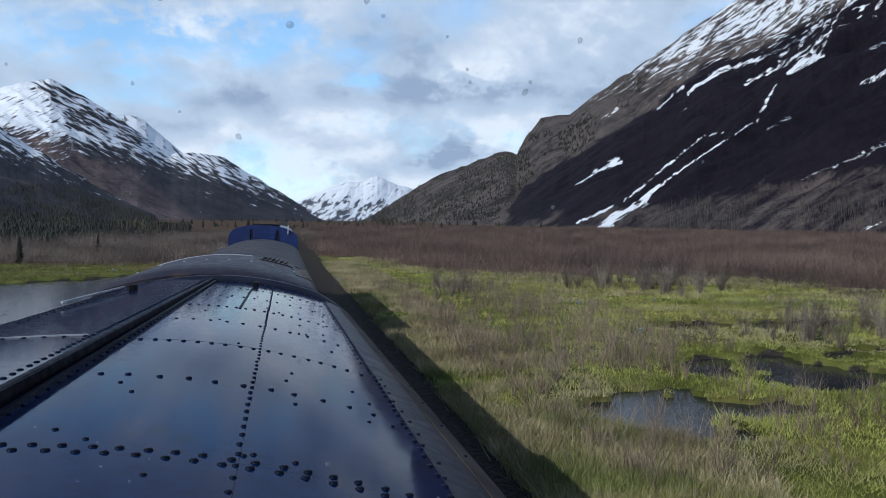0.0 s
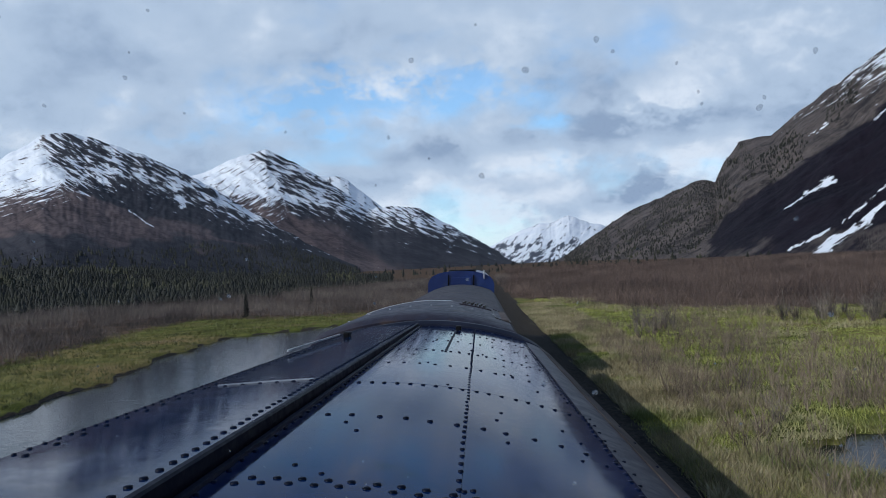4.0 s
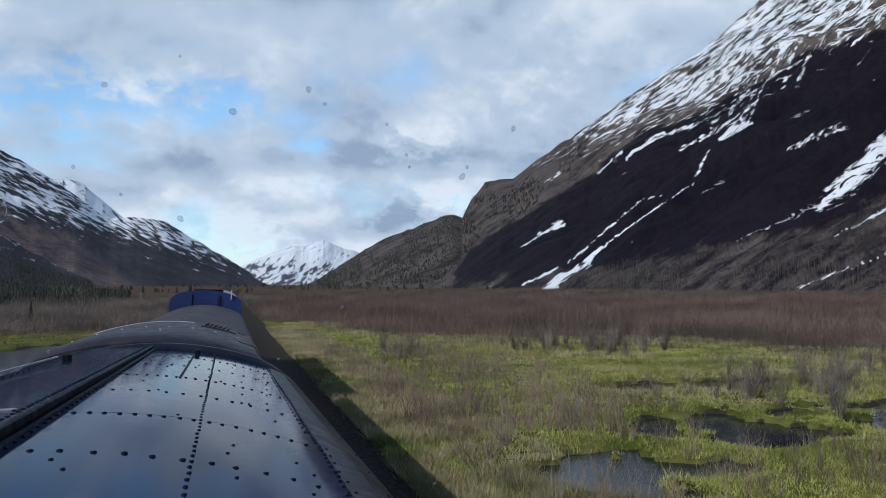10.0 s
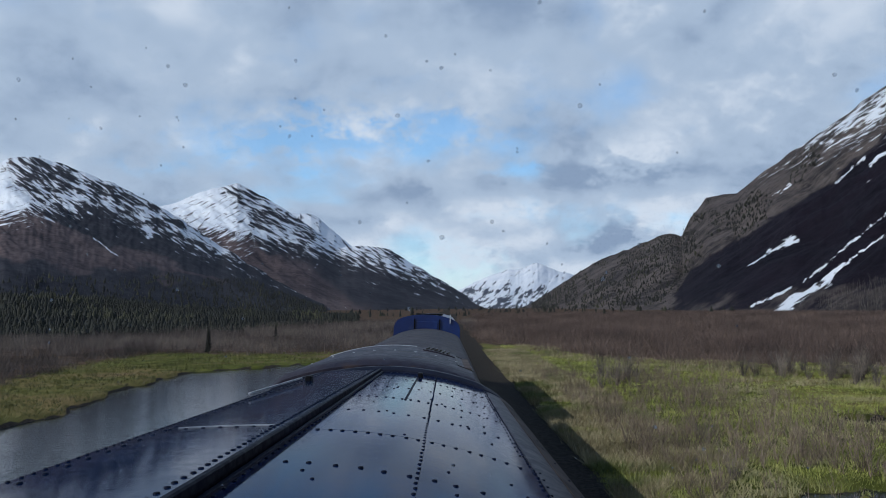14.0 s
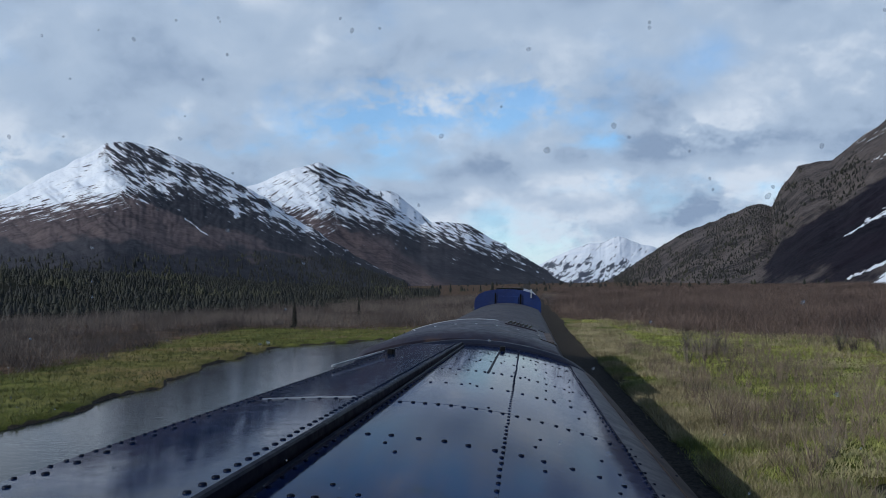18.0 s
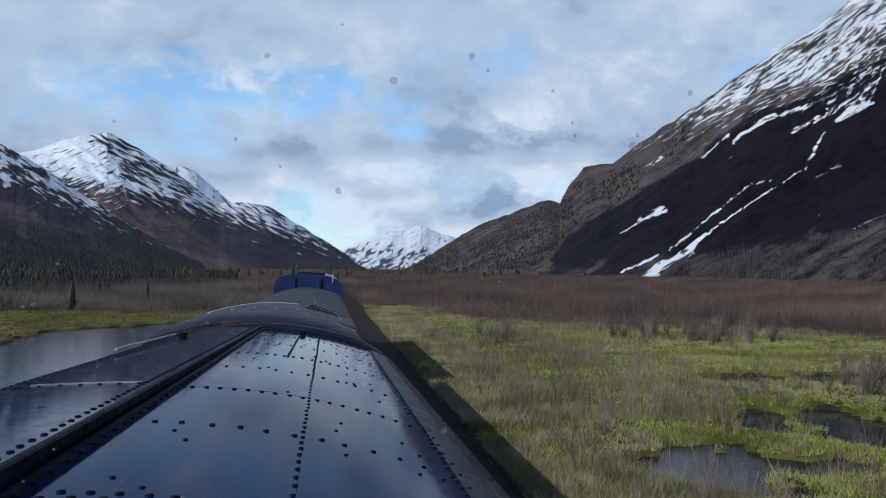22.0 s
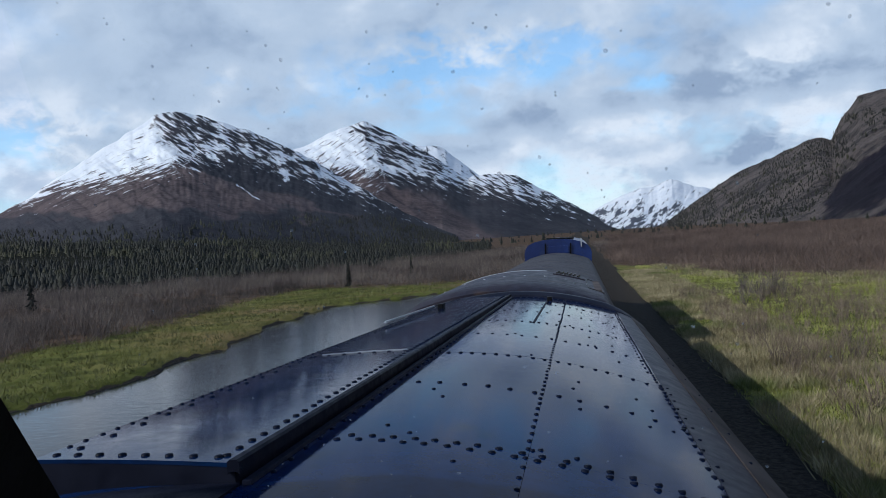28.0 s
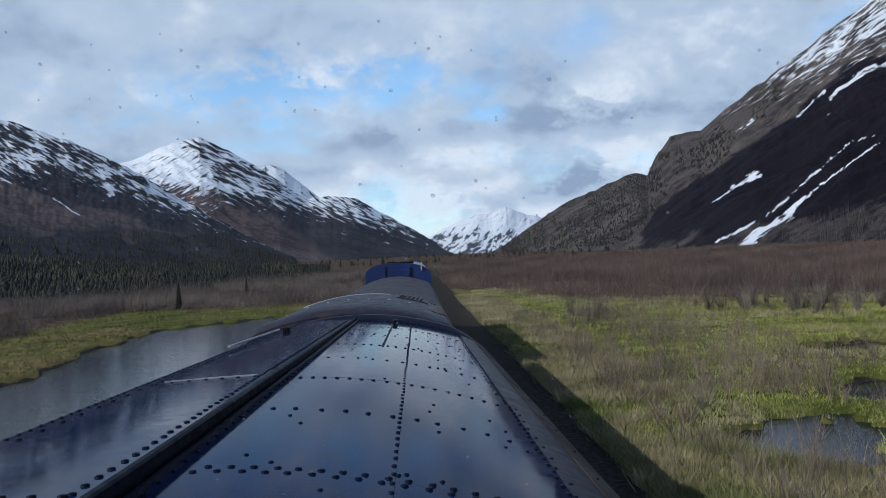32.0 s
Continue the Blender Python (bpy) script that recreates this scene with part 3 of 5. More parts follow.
# half width in degrees, fullness, then bearing, elevation and relative width along each gully
GULLIES = [
    (0.12, 0.9, (23.0, -0.6, 2.4), (24.4, 0.5, 4.2), (25.6, 1.3, 2.4), (27.1, 2.5, 1.0), (30.2, 4.75, 0.8), (33.9, 7.2, 0.6)),
    (0.08, 0.5, (33.9, 7.3, 1.0), (34.2, 7.9, 1.6), (35.0, 9.5, 0.8)),
    (0.09, 0.62, (24.9, 1.6, 1.0), (26.5, 2.9, 1.3), (28.5, 4.6, 1.0), (30.2, 6.1, 0.8), (31.7, 6.4, 1.4)),
    (0.14, 0.45, (34.3, 6.4, 1.0), (35.9, 7.2, 0.8)),
    (0.42, 0.95, (35.8, 10.1, 0.5), (36.4, 10.7, 1.2), (37.8, 11.1, 0.4)),
    (0.13, 0.47, (35.2, 10.9, 1.6), (36.0, 12.6, 1.0), (36.9, 14.6, 0.7)),
    (0.11, 0.47, (36.3, 11.3, 1.6), (36.7, 12.6, 1.0), (37.2, 14.0, 0.7)),
    (0.13, 0.5, (37.2, 11.4, 1.6), (37.9, 13.0, 1.0), (38.4, 14.7, 0.7)),
    (0.09, 0.47, (37.7, 11.4, 1.6), (38.8, 13.9, 0.7)),
    (0.09, 0.46, (39.8, 13.2, 1.6), (40.8, 15.9, 0.7)),
    (0.10, 0.46, (40.7, 13.1, 1.6), (41.6, 15.5, 0.7)),
    (0.24, 0.75, (29.2, 9.2, 0.7), (31.3, 10.5, 1.0), (33.8, 11.2, 0.5)),
    (0.16, 0.52, (33.0, 9.6, 0.8), (35.2, 10.6, 1.2), (37.0, 11.7, 0.8)),
    (0.14, 0.6, (27.2, 8.1, 1.2), (28.1, 8.9, 0.8), (28.9, 9.6, 0.7)),
    (0.34, 0.85, (21.5, 2.8, 0.25), (23.2, 3.9, 0.6), (24.4, 4.5, 1.1)),
    (0.34, 0.55, (40.2, 9.2, 0.6), (42.0, 9.9, 0.9), (43.6, 10.4, 0.8)),
    (0.12, 0.45, (40.3, 11.2, 0.8), (41.6, 11.6, 0.8)),
    (0.7, 1.0, (41.9, 5.0, 0.5), (43.0, 6.0, 1.0), (45.2, 8.2, 1.15), (49, 11.5, 1.3), (53, 15, 1.3)),
    (0.14, 0.55, (36.6, 3.0, 0.5), (39.6, 4.3, 1.0), (41.6, 5.3, 2.0)),
    (0.12, 0.6, (42.8, 3.2, 1.0), (44.4, 4.0, 1.0), (49, 6.6, 1.2)),
    (0.10, 0.5, (40.5, -0.2, 1.0), (44.5, 1.4, 1.2), (50, 3.6, 1.4)),
    (0.13, 0.7, (21.6, 0.0, 0.6), (23.2, 0.8, 1.2), (24.2, 1.3, 0.8)),
    (0.16, 0.8, (25.2, 0.9, 1.0), (26.4, 1.5, 1.6), (26.8, 2.3, 0.8)),
    (0.12, 0.5, (23.3, 7.6, 0.8), (24.4, 8.2, 1.2)),
]
# the first two colours are scrub darkened by painted cloud shade
ROCK_RIGHT = mountain_material("shaded_scrub_and_rock", (0.0045, 0.0032, 0.0068), (0.0125, 0.009, 0.015), (0.022, 0.019, 0.02), (0.125, 0.102, 0.09), 0.012, 1.15, 1.8)
ROCK_LEFT = mountain_material("rock_and_heath", (0.017, 0.018, 0.025), (0.045, 0.043, 0.05), (0.04, 0.03, 0.034), (0.125, 0.094, 0.09), 0.006, 2.0, 1.35)
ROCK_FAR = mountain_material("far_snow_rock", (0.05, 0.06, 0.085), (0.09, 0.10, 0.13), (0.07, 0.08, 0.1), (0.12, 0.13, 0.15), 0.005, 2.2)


def paint_first(B, E, ridge_el, q, U):
    line = np.interp(B, [-75, -41, -39.2, -36.2, -33.1, -30.2, -28.1, -25, -21.5, -18, -14, -9], [7, 4.0, 4.5, 5.4, 5.6, 6.4, 6.8, 7.3, 6.3, 4.9, 3.6, 2])
    west = smooth(1.1, -1.1, B + 30.3 - 0.55 * (9.7 - E) + 1.8 * fbm(B * 0.9, E * 0.9, 4, 50))
    down = np.where(west > 0.5, B - 2.6 * E, B + 1.4 * E)
    over = E - line
    snow = 0.4 + (0.3 + 0.15 * west) * np.clip(over, -2.2, 0.4) + west * (0.1 + 0.26 * smooth(0.0, 1.2, over)) + 0.16 * fbm(B * 1.1, E * 1.1, 3, 53)
    snow = snow - 0.11 * smooth(0.3, 1.2, over) * (1 - west) + 0.16 * smooth(0.45, 0.05, ridge_el - E)
    snow = np.maximum(snow, np.minimum(0.95, streak(B, E, ((-21.8, 6.9, 0.7), (-21.2, 5.5, 1.5)), 0.3)))
    snow = np.maximum(snow, np.minimum(0.6, streak(B, E, ((-24.8, 5.1, 1.0), (-23.2, 4.0, 0.8)), 0.09)))
    wob = fbm(B * 0.5, E, 4, 54)
    edge = np.interp(B, [-32, -28.1, -24.5, -19.1, -14.7, -9], [7.6, 6.6, 4.9, 3.2, 1.9, 0.5])
    cover = np.maximum(smooth(4.0, 2.4, E + 1.2 * wob + 0.05 * (B + 30)), smooth(-31.0, -28.5, B + wob) * smooth(-0.5, 0.5, E - edge + 0.7 * wob))
    cover = np.clip(cover + 0.3 * fbm(down * 1.5, E, 4, 55), 0, 1)
    return snow, cover, down


def paint_second(B, E, ridge_el, q, U):
    line = np.interp(B, [-24, -19, -17, -15, -12, -8, -5, -2, 4], [6.4, 6.0, 5.6, 5.3, 5.2, 4.2, 3.5, 2.4, 1.5])
    west = smooth(0.9, -0.9, B + 16.2 - 0.45 * (8.6 - E) + 1.6 * fbm(B * 0.9, E * 0.9, 4, 60))
    down = np.where(west > 0.5, B - 1.6 * E, B + 1.6 * E)
    over = E - line
    snow = 0.43 + 0.3 * np.clip(over, -2.2, 0.4) + west * 0.24 * smooth(0.0, 0.9, over) + 0.14 * fbm(B * 1.1, E * 1.1, 3, 63)
    snow = snow - 0.1 * smooth(0.5, 1.4, over) * (1 - west) + 0.1 * smooth(0.5, 0.05, ridge_el - E) * smooth(-1.0, -4.0, B)
    wob = fbm(B * 0.4, E * 0.6, 3, 64)
    cover = np.clip(np.maximum(smooth(-13, -7, B + 1.5 * E - 4), smooth(-15.8, -14.5, B + 0.8 * wob) * smooth(3.6, 5.0, E + wob)) + 0.4 * wob, 0, 1)
    return snow, cover, down


def paint_far(B, E, ridge_el, q, U):
    snow = 0.56 + 0.2 * np.clip(E - 1.2, -1.5, 1.0) + 0.22 * ridged(q * 1.6, E * 1.6, 4, 71)
    return snow, np.full(B.shape, 0.5), q


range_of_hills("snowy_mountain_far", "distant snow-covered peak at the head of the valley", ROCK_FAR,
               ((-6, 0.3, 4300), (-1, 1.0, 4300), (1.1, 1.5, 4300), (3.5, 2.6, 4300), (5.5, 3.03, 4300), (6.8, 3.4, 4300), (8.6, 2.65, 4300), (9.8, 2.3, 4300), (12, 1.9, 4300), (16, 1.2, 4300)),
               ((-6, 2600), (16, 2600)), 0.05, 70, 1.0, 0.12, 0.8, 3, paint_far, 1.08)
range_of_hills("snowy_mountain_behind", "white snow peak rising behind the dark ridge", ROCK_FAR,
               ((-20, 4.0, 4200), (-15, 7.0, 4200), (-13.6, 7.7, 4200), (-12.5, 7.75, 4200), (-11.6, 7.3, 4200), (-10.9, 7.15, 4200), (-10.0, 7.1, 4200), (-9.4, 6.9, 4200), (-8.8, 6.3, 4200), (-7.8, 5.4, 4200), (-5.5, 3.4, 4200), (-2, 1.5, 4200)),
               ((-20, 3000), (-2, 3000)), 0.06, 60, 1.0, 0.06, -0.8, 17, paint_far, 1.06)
range_of_hills("snowy_mountain_ridge", "dark mountain ridge with snow along its crest", ROCK_LEFT,
               ((-30, 6.0, 3300), (-24, 6.8, 3300), (-19.8, 7.55, 3250), (-17.2, 8.8, 3200), (-15.3, 9.2, 3200), (-13.0, 8.2, 3200), (-10.6, 6.6, 3200), (-7.8, 4.6, 3250), (-5.6, 4.75, 3300),
                (-4.1, 4.45, 3300), (-0.9, 2.5, 3350), (1.45, 1.1, 3400), (3.75, 0.1, 3450), (4.5, -0.1, 3450)),
               ((-30, 1500), (-10, 1500), (0, 1900), (4.5, 2600)), 0.08, 110, 1.1, 0.055, -1.3, 5, paint_second, 1.25)
FIRST = range_of_hills("snowy_mountain_near", "brown mountain with a snow-covered shoulder and streaked summit", ROCK_LEFT,
               ((-80, 2.5, 2500), (-60, 2.2, 2500), (-46, 1.8, 2500), (-40.3, 3.4, 2450), (-38.2, 4.7, 2450), (-34.6, 7.2, 2450), (-32, 8.75, 2400), (-30, 10.05, 2400), (-28.9, 10.3, 2400), (-26.9, 10.05, 2400),
                (-25.4, 9.6, 2350), (-23.8, 8.9, 2300), (-20.6, 7.5, 2250), (-16.6, 4.9, 2150), (-12.2, 2.4, 2000), (-9, 0.6, 1900)),
               ((-80, 520), (-30, 520), (-9, 900)), 0.07, 150, 1.15, 0.03, -1.2, 8, paint_first)
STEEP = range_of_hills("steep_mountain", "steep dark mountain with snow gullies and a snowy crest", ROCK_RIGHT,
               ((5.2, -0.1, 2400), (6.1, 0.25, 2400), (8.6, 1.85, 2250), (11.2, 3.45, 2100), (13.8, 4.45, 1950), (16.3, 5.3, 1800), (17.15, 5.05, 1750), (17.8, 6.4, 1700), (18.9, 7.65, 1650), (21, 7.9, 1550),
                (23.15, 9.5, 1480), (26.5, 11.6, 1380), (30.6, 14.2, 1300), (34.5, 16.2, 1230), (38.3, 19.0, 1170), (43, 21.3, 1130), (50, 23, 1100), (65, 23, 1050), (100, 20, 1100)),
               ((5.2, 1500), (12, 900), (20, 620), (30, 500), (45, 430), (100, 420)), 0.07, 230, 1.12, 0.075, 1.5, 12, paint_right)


# ---- the train: the dome car under the camera ----
AXIS = -0.8  # the middle of the train


def crown(y):
    return 4.514 - 0.0222 * y


def roof_z(x, y):
    d = abs(x - AXIS)
    z = crown(y) - 0.155 * d * d
    if d > 1.3:
        z -= 1.0 * (d - 1.3) ** 2
    return z


def cover_z(x, y):
    d = x + 0.8
    return crown(y) + 0.06 - 0.003 * y - 0.04 * d * d


def skin(name, xs, ys, zf, thick, mat, parent, label="", y_of=None):
    """A curved sheet with thickness, over stations across and along the car."""
    bm = bmesh.new()
    top, low = [], []
    for x in xs:
        col = [y_of(x, y) if y_of else y for y in ys]
        top.append([bm.verts.new((x, y, zf(x, y))) for y in col])
        low.append([bm.verts.new((x, y, zf(x, y) - thick)) for y in col])
    for i in range(len(xs) - 1):
        for j in range(len(ys) - 1):
            bm.faces.new((top[i][j], top[i + 1][j], top[i + 1][j + 1], top[i][j + 1]))
            bm.faces.new((low[i][j], low[i][j + 1], low[i + 1][j + 1], low[i + 1][j]))
    for j in range(len(ys) - 1):
        bm.faces.new((top[0][j], top[0][j + 1], low[0][j + 1], low[0][j]))
        bm.faces.new((top[-1][j + 1], top[-1][j], low[-1][j], low[-1][j + 1]))
    for i in range(len(xs) - 1):
        bm.faces.new((top[i + 1][0], top[i][0], low[i][0], low[i + 1][0]))
        bm.faces.new((top[i][-1], top[i + 1][-1], low[i + 1][-1], low[i][-1]))
    bmesh.ops.recalc_face_normals(bm, faces=bm.faces)
    ob = part(name, bm, mat, parent, label, smooth=True)
    ob.data.set_sharp_from_angle(angle=radians(35))
    return ob


def span(a, b, step):
    count = max(1, round(abs(b - a) / step))
    return [a + (b - a) * k / count for k in range(count + 1)]


def rivet_mesh(name, radius, high):
    bm = bmesh.new()
    rings = [[bm.verts.new((r * math.cos(a), r * math.sin(a), z)) for a in [k * math.tau / 8 for k in range(8)]] for r, z in ((radius, -0.004), (radius * 0.86, high * 0.6), (radius * 0.4, high))]
    for a, b in zip(rings, rings[1:]):
        for i in range(8):
            bm.faces.new((a[i], a[(i + 1) % 8], b[(i + 1) % 8], b[i]))
    bm.faces.new(rings[-1])
    me = bpy.data.meshes.new(name)
    bm.to_mesh(me)
    bm.free()
    me.materials.append(RIVET)
    me.shade_smooth()
    return me


def wheel_truck(c, y, top, half, axles, radius, parent):
    """A wheel truck: its frame, with the wheels as parts of it."""
    truck = part("bogie", box(bmesh.new(), c - 1.1, c + 1.1, y - half, y + half, 0.3, top, 0.04), STEEL, parent, "dark steel wheel truck")
    for s in (-0.75, 0.75):
        for dy in axles:
            bm = bmesh.new()
            bmesh.ops.create_cone(bm, cap_ends=True, segments=24, radius1=radius, radius2=radius, depth=0.12, matrix=Matrix.Translation((c + s, y + dy, 0.3)) @ Euler((0, radians(90), 0)).to_matrix().to_4x4())
            part("wheel", bm, STEEL, truck)
    return truck


def make_dome_car():
    car = tagged(empty("dome_car", AXIS, 0, -0.2), "dome car with a glossy navy riveted steel roof", "train car")
    hold = []

    def under(ob):
        hold.append(ob)
        return ob

    rnd = random.Random(4)
    # the roof below its plates
    xs = span(AXIS - 1.5, AXIS + 1.5, 0.1)
    under(skin("roof", xs, span(-9, 9.35, 0.6), lambda x, y: roof_z(x, y) - 0.004, 0.03, NAVY, car, "navy steel roof shell"))
    # plates, with narrow joints along the seams
    rows_y = (-2.0, 0.0, 1.97, 3.95, 5.93, 7.93, 9.05)
    cols_x = ((-0.795, -0.1257), (-0.1243, 0.45))
    for y0, y1 in zip(rows_y, rows_y[1:]):
        for x0, x1 in cols_x:
            tilt = rnd.uniform(-0.0004, 0.0004)
            under(skin("roof_panel", span(x0, x1, 0.08), span(y0 + 0.0003, y1 - 0.0003, 0.25), lambda x, y, t=tilt: roof_z(x, y) + t + 0.0008 * math.sin(5.3 * x + 2.1 * y), 0.008, NAVY, car))
    under(skin("roof_edge", span(0.453, 0.70, 0.041), span(-3, 9.05, 0.5), lambda x, y: roof_z(x, y) - 0.001, 0.008, SHOULDER, car, "dusty dark roof shoulder"))
    under(skin("roof_gutter", span(0.615, 0.75, 0.027), span(-3, 9.3, 0.6), lambda x, y: roof_z(x, y) + 0.006, 0.03, BROWN_EDGE, car, "weathered brown gutter along the roof edge"))
    # the raised cover beside the middle line
    left = span(-1.46, -0.8, 0.066)
    near = lambda x, y: y if y > 1.49 else 1.48 + (-0.8 - x) * 0.2
    rows_l = ((1.48, 3.69), (3.702, 9.02))
    for y0, y1 in rows_l:
        under(skin("roof_cover", left, span(y0, y1, 0.3), lambda x, y: cover_z(x, y) + 0.0009 * math.sin(4.1 * x + 1.7 * y), 0.012, COVER, car, "raised glossy navy roof cover", near))
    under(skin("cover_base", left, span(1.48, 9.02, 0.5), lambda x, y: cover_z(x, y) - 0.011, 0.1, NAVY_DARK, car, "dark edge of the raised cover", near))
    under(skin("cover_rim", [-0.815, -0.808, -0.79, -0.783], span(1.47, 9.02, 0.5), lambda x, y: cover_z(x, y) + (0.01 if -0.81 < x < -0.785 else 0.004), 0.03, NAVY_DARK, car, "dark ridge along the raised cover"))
    bm = bmesh.new()
    for y0, y1 in zip(span(1.48, 9.0, 0.6), span(1.48, 9.0, 0.6)[1:]):
        beam(bm, (-0.772, y0, roof_z(-0.772, y0) + 0.006), (-0.772, y1, roof_z(-0.772, y1) + 0.006), 0.022, 0.012)
    under(part("cover_flange", bm, FLANGE, car, "dull blue flange along the step"))
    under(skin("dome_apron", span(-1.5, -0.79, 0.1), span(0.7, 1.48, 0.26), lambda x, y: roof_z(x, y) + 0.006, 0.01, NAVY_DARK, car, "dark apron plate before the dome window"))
    # the lap edge of the cover, with its highlight painted as bright metal
    bm = bmesh.new()
    lap = span(-1.34, -0.87, 0.06)
    for x0, x1 in zip(lap, lap[1:]):
        beam(bm, (x0, 3.696, cover_z(x0, 3.696) + 0.003), (x1, 3.696, cover_z(x1, 3.696) + 0.003), 0.009, 0.009)
    under(part("lap_joint", bm, LAP_GLINT, car, "raised edge of the cover joint, its glint painted bright"))
    bm = bmesh.new()
    for x0, x1 in ((-1.44, -1.36),):
        beam(bm, (x0, 5.45, cover_z(x0, 5.45) + 0.034), (x1, 7.05, cover_z(x1, 7.05) + 0.04), 0.013, 0.013)
    under(part("grab_rail", bm, TRIM, car, "bright metal grab rail"))
    # the end band
    xs = span(AXIS - 1.5, AXIS + 1.48, 0.08)
    under(skin("end_band", xs, [9.06, 9.12, 9.3, 9.36], lambda x, y: roof_z(x, y) + (0.06 if 9.1 < y < 9.33 else 0.02) * min(1.0, max(0.05, (0.7 - x) / 0.35)), 0.08, BAND, car, "navy band across the roof end"))
    for x in (-0.31, -1.32):
        y = 8.5 if x > -1 else 7.15
        z = roof_z(x, y) if x > -1 else cover_z(x, y)
        bm = box(bmesh.new(), x - 0.03, x + 0.03, y, y + 0.12, z - 0.01, z + 0.05, 0.012)
        under(part("roof_bracket", bm, BLACK, car, "small dark roof bracket"))
    bm = bmesh.new()
    for y0, y1 in ((5.86, 8.4),):
        for a, b in zip(span(y0, y1, 0.4), span(y0, y1, 0.4)[1:]):
            beam(bm, (-0.335, a, roof_z(-0.335, a) - 0.001), (-0.335, b, roof_z(-0.335, b) - 0.001), 0.018, 0.01)
    under(part("seam_strip", bm, NAVY_DARK, car, "short dark seam strip"))
    # body, ends and running gear
    prof = [(AXIS + s * 1.5, z) for s, z in ((1, 3.55), (1, 0.75), (0.93, 0.6), (-0.93, 0.6), (-1, 0.75), (-1, 3.55))]
    prof += [(AXIS - 1.3, 3.9), (AXIS + 1.3, 3.9)]
    under(part("car_body", extrude_profile(prof, -16, 9.3), SIDE, car, "blue painted car side"))
    for y in (-12.5, 6.0):
        under(wheel_truck(AXIS, y, 0.62, 1.3, (-0.9, 0.9), 0.44, car))
    # rivets
    near_me, far_me = rivet_mesh("rivet", 0.0122, 0.0042), rivet_mesh("small_rivet", 0.0088, 0.0034)
    spots = []

    def row(y, x0, x1, gap, zf=roof_z, jit=0.004, small=False):
        for x in span(x0, x1, gap):
            spots.append((x + rnd.uniform(-jit, jit), y + rnd.uniform(-jit, jit), zf, small))

    def line(x, y0, y1, gap, zf=roof_z, jit=0.003, small=False):
        for y in span(y0, y1, gap):
            spots.append((x + rnd.uniform(-jit, jit), y + rnd.uniform(-jit, jit), zf, small))

    for y in (1.97, 3.95, 5.93):
        row(y - 0.026, -0.69, 0.43, 0.064)
        if y < 3:
            row(y + 0.026, -0.66, 0.43, 0.064)
    for y, gap in ((2.96, 0.1), (4.91, 0.1), (6.92, 0.1)):
        row(y, -0.66, 0.42, gap, roof_z, 0.008)
    for y in (7.93, 8.45, 8.88):
        row(y, -0.66, 0.43, 0.075, roof_z, 0.003)
    for _ in range(50):
        spots.append((rnd.uniform(-0.66, 0.42), 0.9 + 7.4 * rnd.random(), roof_z, True))
    line(-0.133, 0.95, 8.95, 0.1, roof_z, 0.003, True)
    line(0.432, 4.1, 9.0, 0.08, roof_z, 0.002, True)
    line(0.407, 4.4, 9.0, 0.16, roof_z, 0.003, True)
    line(0.437, 1.1, 4.0, 0.1, roof_z, 0.006)
    line(0.47, 1.15, 4.0, 0.19, roof_z, 0.01, True)
    line(0.68, 1.3, 6.0, 0.5, lambda x, y: roof_z(x, y) + 0.007, 0.02, True)
    line(-0.855, 1.55, 8.95, 0.08, cover_z)
    line(-0.75, 1.6, 8.9, 0.12, roof_z, 0.002, True)
    line(-1.446, 1.75, 8.9, 0.08, cover_z, 0.002, True)
    line(-1.39, 1.72, 8.8, 0.16, cover_z)
    for x in span(-1.41, -0.87, 0.08):
        spots.append((x, near(x, 1.48) + 0.045, cover_z, False))
    row(3.67, -1.38, -0.88, 0.08, cover_z)
    spots.sort(key=lambda s: s[1])
    far_v, far_f = [], []
    for k, (x, y, zf, small) in enumerate(spots):
        me = far_me if small else near_me
        if k < 298:
            ob = data_part("rivet", me, car)
            ob.location = (x, y, zf(x, y) + 0.0014)
            under(ob)
        else:
            base = len(far_v)
            z = zf(x, y) + 0.0014
            far_v += [(v.co.x + x, v.co.y + y, v.co.z + z) for v in me.vertices]
            far_f += [[base + i for i in p.vertices] for p in me.polygons]
    me = bpy.data.meshes.new("rivets")
    me.from_pydata(far_v, [], far_f)
    me.materials.append(RIVET)
    me.shade_smooth()
    under(tagged(data_part("rivets", me, car, "rows of small dark rivets"), kind="stuff"))
    for ob in hold:
        ob.matrix_parent_inverse = Matrix.Translation((-AXIS, 0, 0.2))
    return car


make_dome_car()


# ---- the car ahead and the locomotive ----
LEAN = radians(2.6)  # the cant of the track ahead


